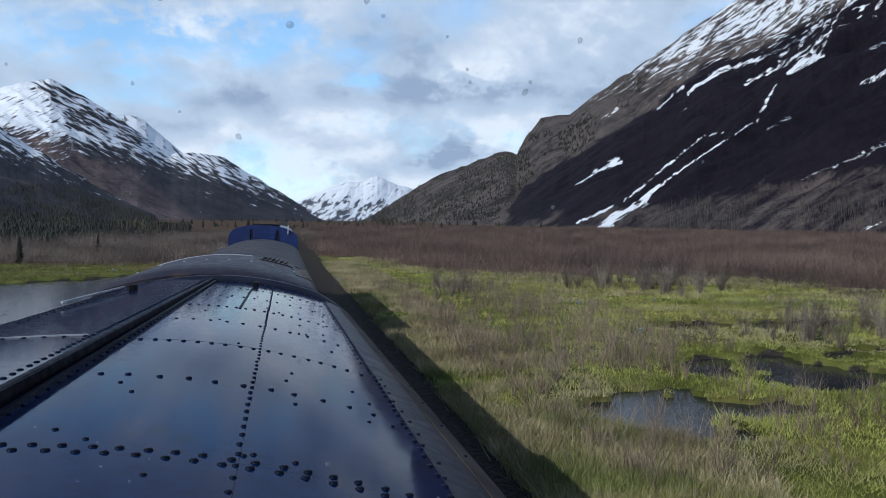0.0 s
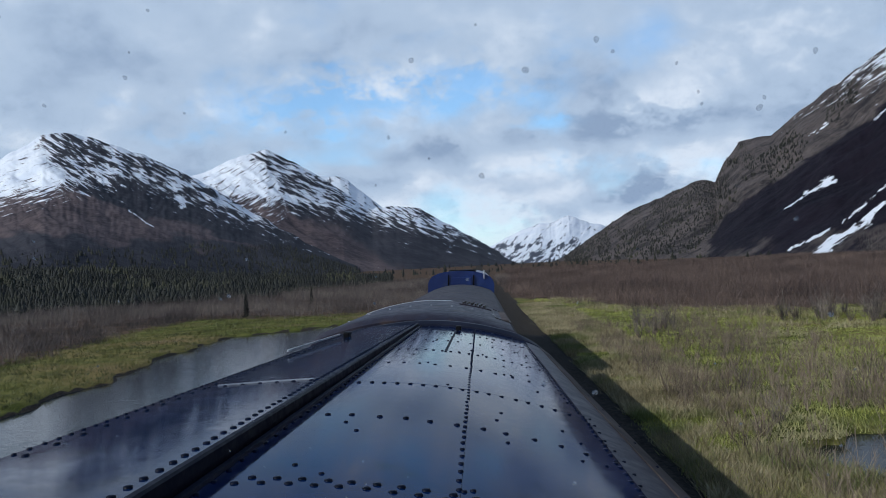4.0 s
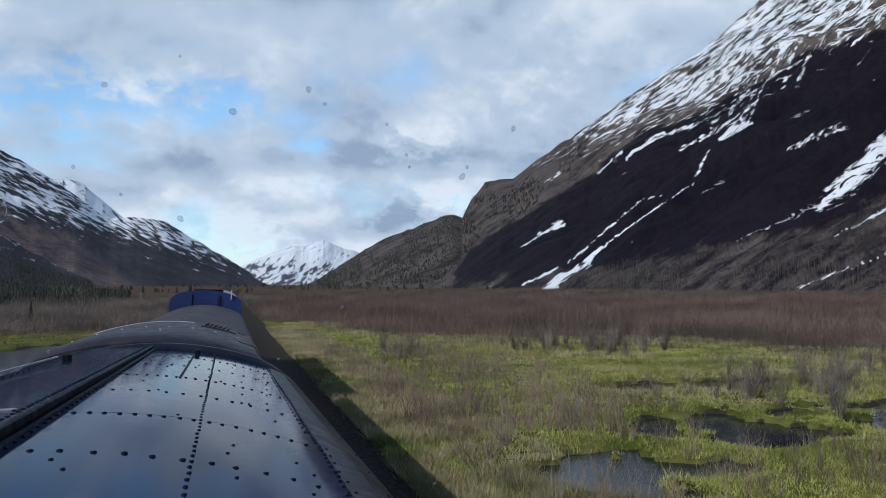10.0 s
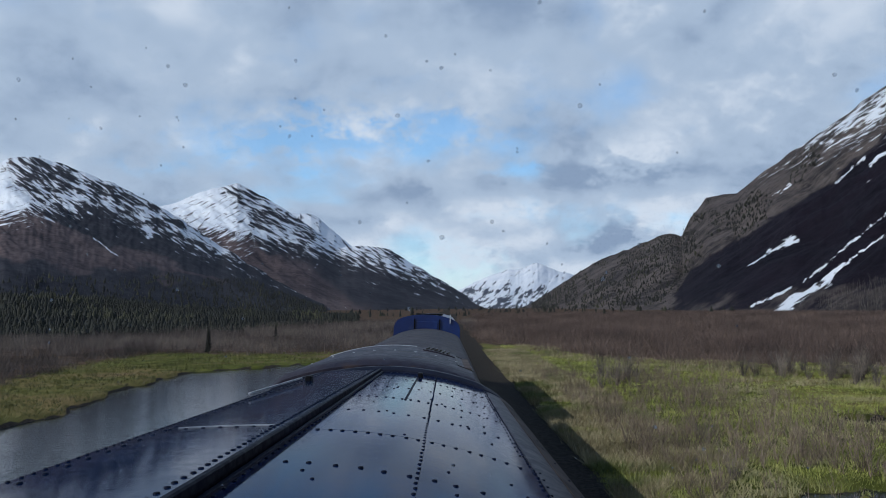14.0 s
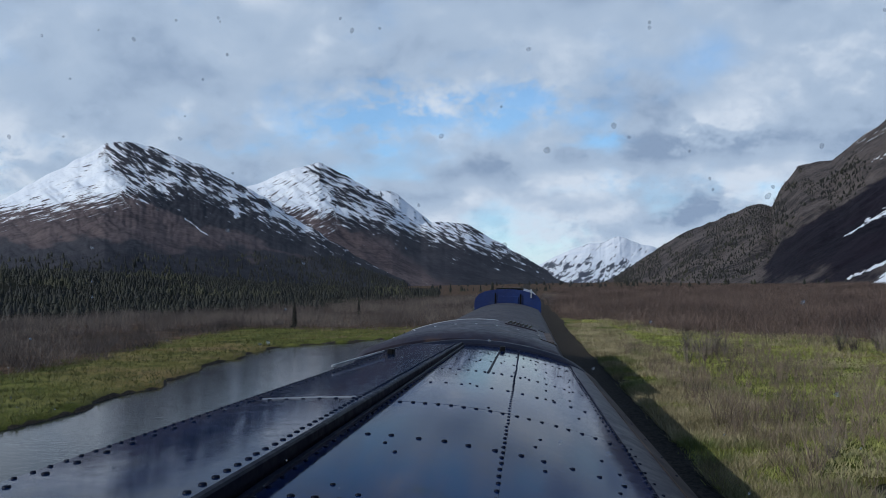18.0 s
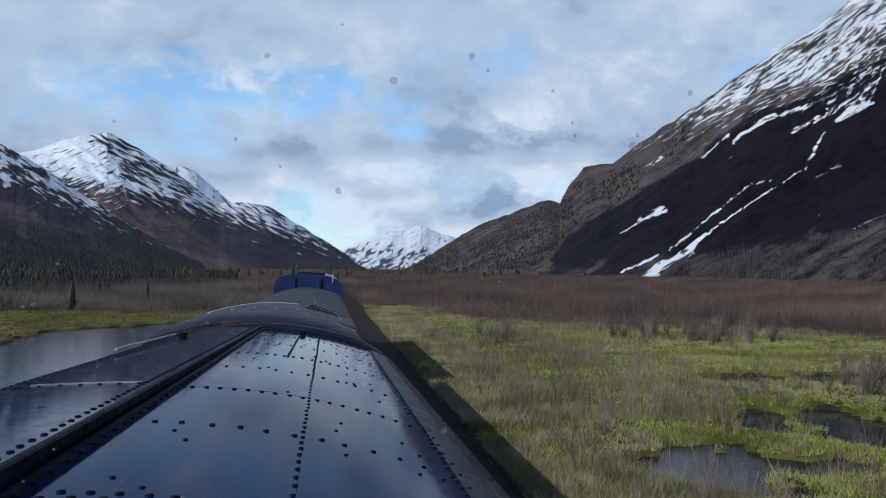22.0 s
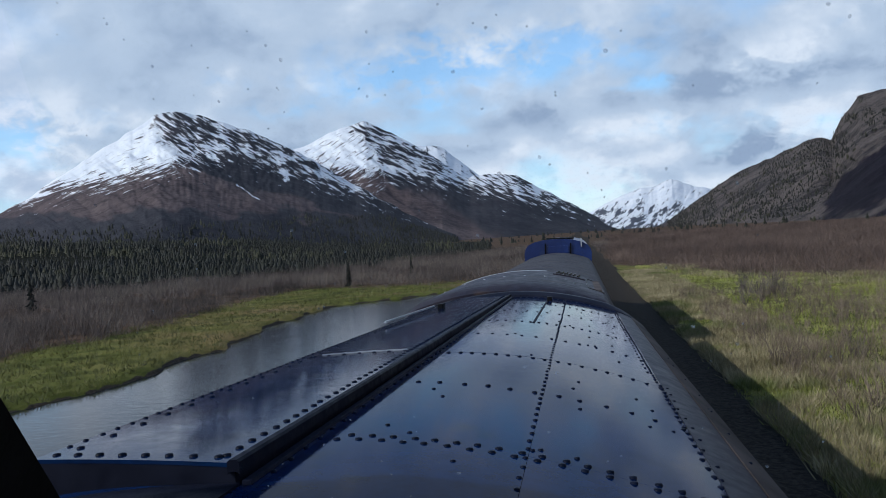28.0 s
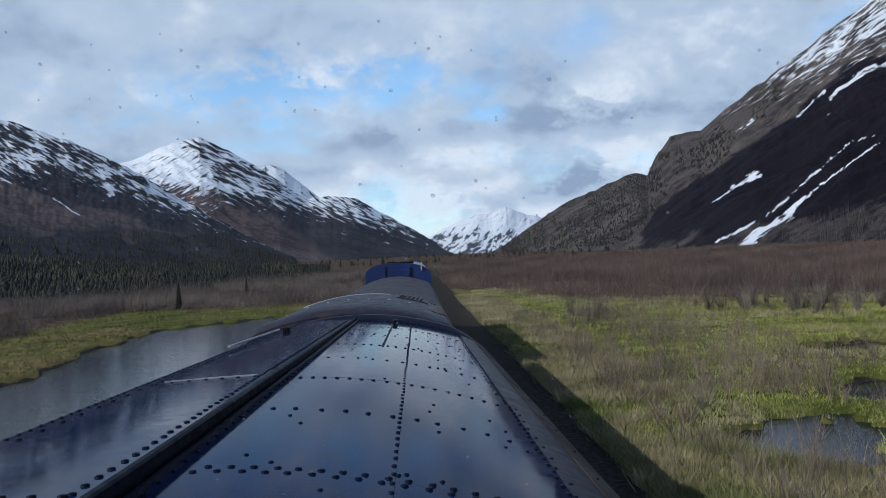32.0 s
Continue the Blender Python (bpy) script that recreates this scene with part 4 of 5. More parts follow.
def make_lead_car():
    c = -0.86
    car = tagged(empty("passenger_car", c, 10, -0.2), "passenger car with a dull grey-brown weathered roof", "train car")
    hold = []

    def top(x, y):
        d = abs(x - c)
        return 4.22 - 0.0006 * (y - 10) - 0.15 * d * d - (2.4 * (d - 1.25) ** 2 if d > 1.25 else 0)

    xs = span(c - 1.52, c + 1.52, 0.08)
    ends = span(9.9, 34.7, 2.06)
    for y0, y1 in zip(ends, ends[1:]):
        hold.append(skin("roof_panel", xs, [y0 + 0.008, (y0 + y1) / 2, y1 - 0.008], top, 0.03, GREY_ROOF, car))
    hold.append(skin("roof", xs, span(9.9, 34.7, 4), lambda x, y: top(x, y) - 0.02, 0.05, NAVY_DARK, car, "dark roof shell"))
    # the raised section over the end
    hold.append(skin("roof_hood", span(c - 1.44, c + 1.22, 0.09), [9.75, 9.9, 11, 12.5, 13.9, 14.0], lambda x, y: top(x, y) + 0.19 - (0.06 if y < 9.8 or y > 13.95 else 0), 0.12, HOOD, car, "raised grey-brown hood over the car end"))
    hold.append(skin("hood_trim", span(c - 1.44, c + 0.3, 0.09), [13.9, 13.91, 13.94, 13.95], lambda x, y: top(x, y) + (0.2 if 13.905 < y < 13.945 else 0.196), 0.03, TRIM, car, "thin bright trim on the hood edge"))
    hold.append(skin("end_band", span(c - 1.5, c + 1.5, 0.09), [9.55, 9.6, 9.72, 9.76], lambda x, y: top(x, 9.9) + 0.1 * min(1.0, max(0.0, (0.62 - x) / 0.35)), 0.14, BAND, car, "navy band across the car end"))
    bm = bmesh.new()
    for k in range(6):
        x = -0.36 + k * 0.07
        beam(bm, (x, 13.15, top(x, 13.15) + 0.222), (x + 0.04, 13.65, top(x, 13.65) + 0.222), 0.022, 0.03)
    hold.append(part("vent", bm, STEEL, car, "dark louvred roof vent"))
    hold.append(skin("vent_box", span(-0.42, 0.12, 0.09), [13.05, 13.1, 13.7, 13.75], lambda x, y: top(x, y) + 0.21, 0.03, HOOD, car))
    for k, x in enumerate(span(c - 1.3, c + 1.0, 0.33)):
        hold.append(part("bolt", bmesh_disc((x, 12.2, top(x, 12.2) + 0.194), 0.018, 0.014), TRIM, car, "bright bolt head"))
    bm = bmesh.new()
    for x0, y0, x1, y1 in ((0.16, 11.4, 0.14, 13.6), (0.14, 13.6, 0.34, 13.6), (0.34, 13.6, 0.38, 11.4), (0.38, 11.4, 0.16, 11.4)):
        beam(bm, (x0, y0, top(x0, y0) + 0.195), (x1, y1, top(x1, y1) + 0.193), 0.018, 0.018)
    hold.append(part("hatch_frame", bm, STEEL, car, "dark rim of the roof hatch"))
    bm = bmesh.new()
    beam(bm, (0.26, 11.42, top(0.26, 11.4) + 0.182), (0.25, 13.58, top(0.25, 13.6) + 0.182), 0.2, 0.02)
    hold.append(part("roof_hatch", bm, BROWN_EDGE, car, "worn brown hatch on the roof shoulder"))
    prof = [(c + s * h, z) for s, h, z in ((1, 1.5, 3.5), (1, 1.5, 0.75), (1, 1.4, 0.6), (-1, 1.4, 0.6), (-1, 1.5, 0.75), (-1, 1.5, 3.5), (-1, 1.25, 3.85), (1, 1.25, 3.85))]
    hold.append(part("car_body", extrude_profile(prof, 9.95, 34.6), SIDE, car, "blue painted car side"))
    for y in (13.2, 31.4):
        hold.append(wheel_truck(c, y, 0.62, 1.3, (-0.9, 0.9), 0.44, car))
    for ob in hold:
        ob.matrix_parent_inverse = Matrix.Translation((-c, -10, 0.2))
    car.rotation_euler.y, car.location.x = LEAN, c - 4.4 * math.sin(LEAN)


def make_locomotive():
    c = -0.92
    loco = tagged(empty("locomotive", c, 36, -0.2), "bright blue locomotive with a rounded rear hood", "locomotive")
    hold = []
    arch = [(1.55, 0.8), (1.55, 4.15), (1.5, 4.36), (1.36, 4.53), (1.1, 4.66), (0.7, 4.755), (0.25, 4.8)]
    prof = [(c + x, z) for x, z in arch] + [(c - x, z) for x, z in reversed(arch)]
    hold.append(part("body", extrude_profile(prof, 36, 57), LOCO_BLUE, loco, "blue painted hood"))
    hold.append(part("end_rim", extrude_profile([(x, z + 0.02) for x, z in prof], 35.9, 36.02), LOCO_BLUE, loco))
    for x in (-1.5, -0.33):
        hold.append(part("grab_iron", box(bmesh.new(), x - 0.03, x + 0.03, 35.82, 35.9, 3.2, 4.62, 0.01), BLACK, loco, "dark vertical grab iron"))
    hold.append(part("end_door", box(bmesh.new(), -1.4, -0.42, 35.86, 35.92, 2.2, 4.5, 0.02), LOCO_BLUE, loco, "blue end door"))
    hold.append(part("radiator_fan", bmesh_disc((c, 39, 4.8), 0.7, 0.12), BLACK, loco, "dark roof fan"))
    hold.append(part("marker_light", box(bmesh.new(), 0.13, 0.18, 35.8, 35.88, 4.45, 4.86, 0.01), TRIM, loco, "white marker post"))
    hold.append(part("exhaust", box(bmesh.new(), c - 0.1, c + 0.7, 44, 45, 4.75, 4.86, 0.03), STEEL, loco))
    for y in (40, 53):
        hold.append(wheel_truck(c, y, 0.85, 1.9, (-1.4, 0, 1.4), 0.46, loco))
    for ob in hold:
        ob.matrix_parent_inverse = Matrix.Translation((-c, -36, 0.2))
    loco.rotation_euler.y, loco.location.x = LEAN, c - 4.6 * math.sin(LEAN)


def bmesh_disc(at, radius, high):
    bm = bmesh.new()
    bmesh.ops.create_cone(bm, cap_ends=True, segments=28, radius1=radius, radius2=radius * 0.95, depth=high, matrix=Matrix.Translation(at))
    return bm


make_lead_car()
make_locomotive()


# ---- the dome's front window, with rain on the glass ----
def glass_material(name, clear):
    m = bpy.data.materials.new(name)
    m.use_nodes = True
    n = Nodes(m.node_tree)
    out = n.add("ShaderNodeOutputMaterial")
    if clear:
        see, gloss, mixer = n.add("ShaderNodeBsdfTransparent"), n.add("ShaderNodeBsdfGlossy"), n.add("ShaderNodeMixShader")
        see.inputs[0].default_value = (0.97, 0.985, 0.98, 1)
        gloss.inputs["Roughness"].default_value = 0.02
        mixer.inputs[0].default_value = 0.006
        n.link(see.outputs[0], mixer.inputs[1])
        n.link(gloss.outputs[0], mixer.inputs[2])
        n.link(mixer.outputs[0], out.inputs[0])
    else:
        see, haze, lit = n.add("ShaderNodeBsdfTransparent"), n.add("ShaderNodeBsdfTranslucent"), n.add("ShaderNodeBsdfDiffuse")
        haze.inputs[0].default_value = lit.inputs[0].default_value = (0.93, 0.95, 0.97, 1)
        both, mixer = n.add("ShaderNodeMixShader"), n.add("ShaderNodeMixShader")
        both.inputs[0].default_value, mixer.inputs[0].default_value = 0.35, 0.23
        n.link(haze.outputs[0], both.inputs[1])
        n.link(lit.outputs[0], both.inputs[2])
        n.link(see.outputs[0], mixer.inputs[1])
        n.link(both.outputs[0], mixer.inputs[2])
        n.link(mixer.outputs[0], out.inputs[0])
    return m


def make_dome_window():
    dome = tagged(empty("dome_window", AXIS, 0.9, 4.45), "sloping dome window in a black frame, spotted with rain", "window")
    hold = []
    foot, head = (0.93, 4.52), (0.45, 5.78)

    def on_glass(x, z):
        t = (z - foot[1]) / (head[1] - foot[1])
        return Vector((x, foot[0] + (head[0] - foot[0]) * t - 0.36 * max(0.0, x + 0.64), z))

    bm = bmesh.new()
    box(bm, -2.2, -0.64, 0.9, 1.02, 4.30, 4.5, 0.02)
    beam(bm, (-0.66, 0.95, 4.4), (0.8, 0.42, 4.4), 0.1, 0.22)
    hold.append(part("sill", bm, BLACK, dome, "black window sill"))
    hold.append(part("header", box(bmesh.new(), -2.2, 0.62, 0.35, 0.5, 5.76, 5.9, 0.02), BLACK, dome, "black window header"))
    for x0, x1 in ((0.86, 0.98), (-2.15, -2.05)):
        hold.append(part("pillar", beam(bmesh.new(), on_glass(x0 + 0.02, 4.45), on_glass(x1 - 0.14, 5.8), 0.13, 0.07), BLACK, dome, "black window pillar"))
    bm = bmesh.new()
    ring = []
    for z, right, y in ((4.42, -0.529, 0.721), (5.45, -0.277, -0.160)):
        p, q = Vector((right, y, z)), Vector((right - 0.4, y + 0.05, z))
        ring.append([bm.verts.new(v) for v in (p, q, q + Vector((0, -0.07, 0)), p + Vector((0.0, -0.07, 0)))])
    for k in range(4):
        bm.faces.new((ring[0][k], ring[0][(k + 1) % 4], ring[1][(k + 1) % 4], ring[1][k]))
    bm.faces.new(ring[0])
    bm.faces.new(ring[1])
    bmesh.ops.recalc_face_normals(bm, faces=bm.faces)
    hold.append(part("pillar", bm, BLACK, dome, "wide black window pillar"))
    hold.append(part("dome_roof", box(bmesh.new(), -2.15, 0.58, -9, 0.4, 5.78, 5.88, 0.03), NAVY_DARK, dome, "dark dome roof"))
    for x in (-2.12, 0.52):
        for y in (-8.9, -6.6, -4.3, -2.0):
            hold.append(part("side_pillar", box(bmesh.new(), x - 0.03, x + 0.06, y, y + 0.12, 4.05, 5.8, 0.01), BLACK, dome, "black side pillar"))
    bm = bmesh.new()
    q = [bm.verts.new(on_glass(x, z)) for x, z in ((-0.64, 4.52), (0.78, 4.52), (0.78, 5.76), (-0.64, 5.76))]
    bm.faces.new(q)
    bmesh.ops.solidify(bm, geom=bm.faces[:], thickness=0.005)
    pane = part("pane", bm, glass_material("window_glass", True), dome, "clear window pane")
    pane.visible_shadow = False
    hold.append(pane)
    water = glass_material("rain_water", False)
    shapes = []
    rnd = random.Random(11)
    for k in range(5):
        bm = bmesh.new()
        bmesh.ops.create_icosphere(bm, subdivisions=2, radius=1.0)
        for v in bm.verts:
            v.co *= 1 + 0.12 * math.sin(3 * v.co.x + k) * math.cos(2 * v.co.z + 2 * k)
            v.co.y *= 0.3
        me = bpy.data.meshes.new("raindrop")
        bm.to_mesh(me)
        bm.free()
        me.materials.append(water)
        me.shade_smooth()
        shapes.append(me)
    lean = math.atan2(head[0] - foot[0], head[1] - foot[1])
    for k in range(300):
        x, z = rnd.uniform(-0.6, 0.7), rnd.uniform(4.7, 5.42)
        size = 0.0010 + 0.0013 * rnd.random() ** 2.2
        drop = data_part("raindrop", rnd.choice(shapes), pane)
        drop.matrix_basis = Matrix.Translation(on_glass(x, z) + Vector((0, 0.003, 0))) @ pose(0, 0, 0, -math.degrees(lean), rnd.uniform(-40, 40), 0) @ Matrix.Diagonal((size * rnd.uniform(0.7, 1.2), size, size, 1))
        drop.matrix_parent_inverse = Matrix()
    for ob in hold:
        ob.matrix_parent_inverse = Matrix.Translation((-AXIS, -0.9, -4.45))
    # the drops hang on the pane, whose own place is the dome's
    for d in pane.children:
        d.matrix_parent_inverse = Matrix()


make_dome_window()


# ---- rails under the train ----
def make_track():
    track = tagged(empty("railway_track", AXIS, 0, -0.2), "single railway track on a dark ballast bank", "track", kind="structure")
    for x in (AXIS - 0.75, AXIS + 0.75):
        ob = part("rail", box(bmesh.new(), x - 0.035, x + 0.035, -60, 160, -0.3, -0.16, 0.01), STEEL, track, "steel rail")
        ob.matrix_parent_inverse = Matrix.Translation((-AXIS, 0, 0.2))


make_track()


# ---- woods ----
def scatter(count, sample, keep, seed):
    """Up to count places x, y from a sampler, where keep() holds."""
    rng = np.random.default_rng(seed)
    x, y = sample(rng, count)
    ok = keep(x, y, rng)
    return x[ok], y[ok], rng


def in_sector(b0, b1, r0, r1, power=1.0):
    def sample(rng, n):
        b = np.radians(rng.uniform(b0, b1, n))
        r = r0 + (r1 - r0) * rng.random(n) ** power
        return r * np.sin(b), r * np.cos(b)
    return sample


def conifers(name, label, x, y, z, high, rng, tiers, sides, mat):
    """Spruces in one mesh: a spire of ragged skirts of boughs for each."""
    n = len(x)
    verts, faces = [], []
    base = 0
    wide = high * rng.uniform(0.24, 0.46, n)
    for k in range(tiers):
        lo, hi = 0.06 + 0.86 * k / tiers, min(1.0, 0.06 + 0.86 * (k + 1.75) / tiers)
        rad = wide * (1 - k / tiers) ** 0.8
        turn = rng.uniform(0, 6.28, n)
        ring = []
        for s in range(sides):
            a = turn + 6.2832 * s / sides + rng.uniform(-0.2, 0.2, n)
            rr = rad * rng.uniform(0.62, 1.2, n)
            ring.append(np.stack([x + rr * np.cos(a), y + rr * np.sin(a), z + high * (lo + rng.uniform(-0.04, 0.04, n))], -1))
        tip = np.stack([x + 0.03 * high * rng.uniform(-1, 1, n), y + 0.03 * high * rng.uniform(-1, 1, n), z + high * hi], -1)
        block = np.stack(ring + [tip], 1)
        verts.append(block.reshape(-1, 3))
        idx = base + np.arange(n)[:, None] * (sides + 1)
        for s in range(sides):
            faces.append(np.concatenate([idx + s, idx + (s + 1) % sides, idx + sides], 1))
        base += n * (sides + 1)
    me = mesh_from(name, np.concatenate(verts), np.concatenate(faces), mat, True)
    return tagged(new(name, me), label, "trees", kind="stuff")


def wood_keep(x, y, rng):
    b, r = np.degrees(np.arctan2(x, y)), np.hypot(x, y)
    front = np.interp(b, [-80, -36, -16, -8], [180, 190, 210, 330]) + 16 * fbm(b * 0.5, b * 0, 3, 91)
    return (r > front) & (rng.random(len(x)) < 0.75 + 1.2 * fbm(x * 0.04, y * 0.04, 3, 93))


x, y, rng = scatter(62000, in_sector(-72, -6.5, 180, 600, 1.0), wood_keep, 3)
high = (0.9 + 3.3 * rng.random(len(x)) ** 2.4) * (0.85 + 0.9 * fbm(x * 0.025, y * 0.025, 4, 92))
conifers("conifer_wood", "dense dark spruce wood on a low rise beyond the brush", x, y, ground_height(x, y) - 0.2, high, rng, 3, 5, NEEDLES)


def on_range(made, count, test, seed):
    _, verts, b, el, u = made
    rng = np.random.default_rng(seed)
    pick = rng.choice(np.where(test(b, el, u))[0], count)
    p = verts[pick] + rng.uniform(-4, 4, (count, 3)) * (1, 1, 0)
    return p[:, 0], p[:, 1], p[:, 2] - 1.5, rng


x, y, z, rng = on_range(FIRST, 5600, lambda b, el, u: (el < 2.4 + 0.6 * fbm(b * 0.5, el, 3, 95)) & (u < 0.5) & (b > -60), 6)
conifers("hillside_wood", "dark spruce wood on the lower mountain side", x, y, z, 3 + 4 * rng.random(len(x)) ** 2, rng, 4, 5, NEEDLES)
x, y, z, rng = on_range(STEEP, 5200, lambda b, el, u: (b < 30) & (u > 0.06) & (u < 1.0) & (el > np.interp(b, [6, 15.5, 17.4, 21.4, 24.2, 30], [-3, -0.6, 2.2, 5.0, 6.8, 12]) + 0.4 * fbm(b, el, 3, 94)) & (fbm(b * 0.8, el * 0.8, 4, 96) > -0.3 + 0.05 * np.maximum(b - 15, 0)), 7)
conifers("slope_spruces", "scattered spruces on the brown mountain shoulder", x, y, z, rng.uniform(2.8, 5.2, len(x)), rng, 4, 5, NEEDLES)
x, y, rng = scatter(420, in_sector(-8, 26, 520, 1500, 1.0), lambda x, y, rng: fbm(x * 0.004, y * 0.004, 3, 97) > -0.1, 8)
conifers("far_spruces", "far line of spruces across the valley floor", x, y, ground_height(x, y) - 0.3, 2.5 + 5 * rng.random(len(x)) ** 2, rng, 4, 5, NEEDLES)


def make_spruce(x, y, high, seed):
    """One spruce: a tapering trunk and a crown of ragged boughs."""
    z = float(ground_height(x, y)) - 0.1
    tree = tagged(empty("spruce", x, y, z), "dark slender spruce standing among bare brush", "tree", "spruces by the lake")
    bm = bmesh.new()
    bmesh.ops.create_cone(bm, cap_ends=True, segments=8, radius1=0.022 * high, radius2=0.004 * high, depth=high * 0.97, matrix=Matrix.Translation((0, 0, high * 0.485)))
    part("trunk", bm, BARK, tree)
    rng = np.random.default_rng(seed)
    verts, faces = [], []
    for k in range(16):
        lo = 0.1 + 0.86 * k / 16
        out = high * 0.17 * (1 - lo) ** 0.8
        for s in range(9):
            a = rng.uniform(0, 6.28)
            r, w = out * rng.uniform(0.5, 1.25), out * rng.uniform(0.14, 0.26)
            zb, i = high * (lo + rng.uniform(-0.02, 0.02)), len(verts)
            c, q = math.cos(a), math.sin(a)
            verts += [(0, 0, zb + 0.05 * high), (c * r * 0.6 - q * w, q * r * 0.6 + c * w, zb - 0.01 * high), (c * r, q * r, zb - 0.035 * high), (c * r * 0.6 + q * w, q * r * 0.6 - c * w, zb - 0.01 * high), (c * r * 0.5, q * r * 0.5, zb - 0.04 * high)]
            faces += [(i, i + 1, i + 2), (i, i + 2, i + 3), (i + 4, i + 2, i + 1), (i + 4, i + 3, i + 2), (i, i + 4, i + 1), (i, i + 3, i + 4)]
    me = mesh_from("crown", verts, faces, NEEDLES)
    data_part("crown", me, tree)


for n_tree, (b, r, high) in enumerate(((-17.2, 116, 4.2), (-38.5, 118, 5.5), (-12.5, 150, 3.8))):
    make_spruce(r * math.sin(radians(b)), r * math.cos(radians(b)), high, 50 + n_tree)


# ---- brush, shrubs and grass ----
def stems(name, label, category, x, y, z, high, spread, per, thick, rng, mat, lean=0.62):
    """Bare upright stems, three sided and tapering to a point, in one mesh."""
    n = len(x) * per
    rep = lambda v: np.repeat(v, per)
    bx, by, bz = rep(x) + rng.normal(0, 1, n) * rep(spread) * 0.35, rep(y) + rng.normal(0, 1, n) * rep(spread) * 0.35, rep(z)
    h = rep(high) * rng.uniform(0.55, 1.1, n)
    tx = bx + rng.normal(0, 1, n) * h * lean * 0.6 + (bx - rep(x)) * 0.5
    ty = by + rng.normal(0, 1, n) * h * lean * 0.6 + (by - rep(y)) * 0.5
    w = rep(thick) * rng.uniform(0.6, 1.3, n)
    a0 = rng.uniform(0, 6.28, n)
    ring = [np.stack([bx + w * np.cos(a0 + k * 2.094), by + w * np.sin(a0 + k * 2.094), bz], -1) for k in range(3)]
    tip = np.stack([tx, ty, bz + h], -1)
    verts = np.stack(ring + [tip], 1).reshape(-1, 3)
    i = np.arange(n)[:, None] * 4
    faces = np.concatenate([np.concatenate([i + k, i + (k + 1) % 3, i + 3], 1) for k in range(3)])
    return tagged(new(name, mesh_from(name, verts, faces, mat)), label, category, kind="stuff")


PALE = material("pale_birch_bark", (0.045, 0.038, 0.034), (0.12, 0.105, 0.095), 0.2, (0.7, 0.9), 0.0, random_tone=0.3, island=True)
x, y, z, rng = on_range(STEEP, 700, lambda b, el, u: (b > 26) & (b < 62) & (el > -0.4) & (el < 1.5 + 1.2 * fbm(b * 0.5, el, 3, 98)) & (fbm(b * 0.9, el * 0.4, 3, 99) > -0.1), 21)
stems("bare_birches", "bare grey birch trunks at the foot of the steep mountain", "trees", x, y, z, rng.uniform(5, 11, len(x)), 3.0 + 0 * x, 3, 0.11 + 0 * x, rng, PALE, 0.12)


def brush_keep(x, y, rng):
    b, r = np.degrees(np.arctan2(x, y)), np.hypot(x, y)
    return (brush_cover(x, y) > 0.25 + 0.6 * rng.random(len(x))) & (np.maximum(left_shore(x, y), pools(x, y)) < -0.5) & (np.abs(x + 0.8) > 7) & ((x > 0) | (r < np.interp(b, [-80, -36, -16, -8, 0], [190, 200, 225, 380, 500])))


x, y, rng = scatter(24000, in_sector(2.0, 62, 40, 620, 1.2), brush_keep, 12)
r = np.hypot(x, y)
stems("bare_brush", "wide belt of bare brown willow brush below the mountain", "brush", x, y, ground_height(x, y) - 0.05, (1.3 + 1.6 * rng.random(len(x)) ** 1.5 + 0.8 * fbm(x * 0.03, y * 0.03, 3, 33)) * (0.45 + 0.6 * brush_cover(x, y)), 0.7 + r * 0.004, 12, 0.009 + r * 0.00013, rng, TWIG_FAR, 0.95)
x, y, rng = scatter(17000, in_sector(-82, 2, 46, 360, 1.1), brush_keep, 13)
r = np.hypot(x, y)
stems("bare_thicket", "bare brown thicket along the lake shore", "brush", x, y, ground_height(x, y) - 0.05, 1.3 + 1.5 * rng.random(len(x)) ** 1.5 + 1.3 * fbm(x * 0.06, y * 0.06, 4, 34), 0.8 + r * 0.004, 12, 0.009 + r * 0.00014, rng, THICKET, 0.95)


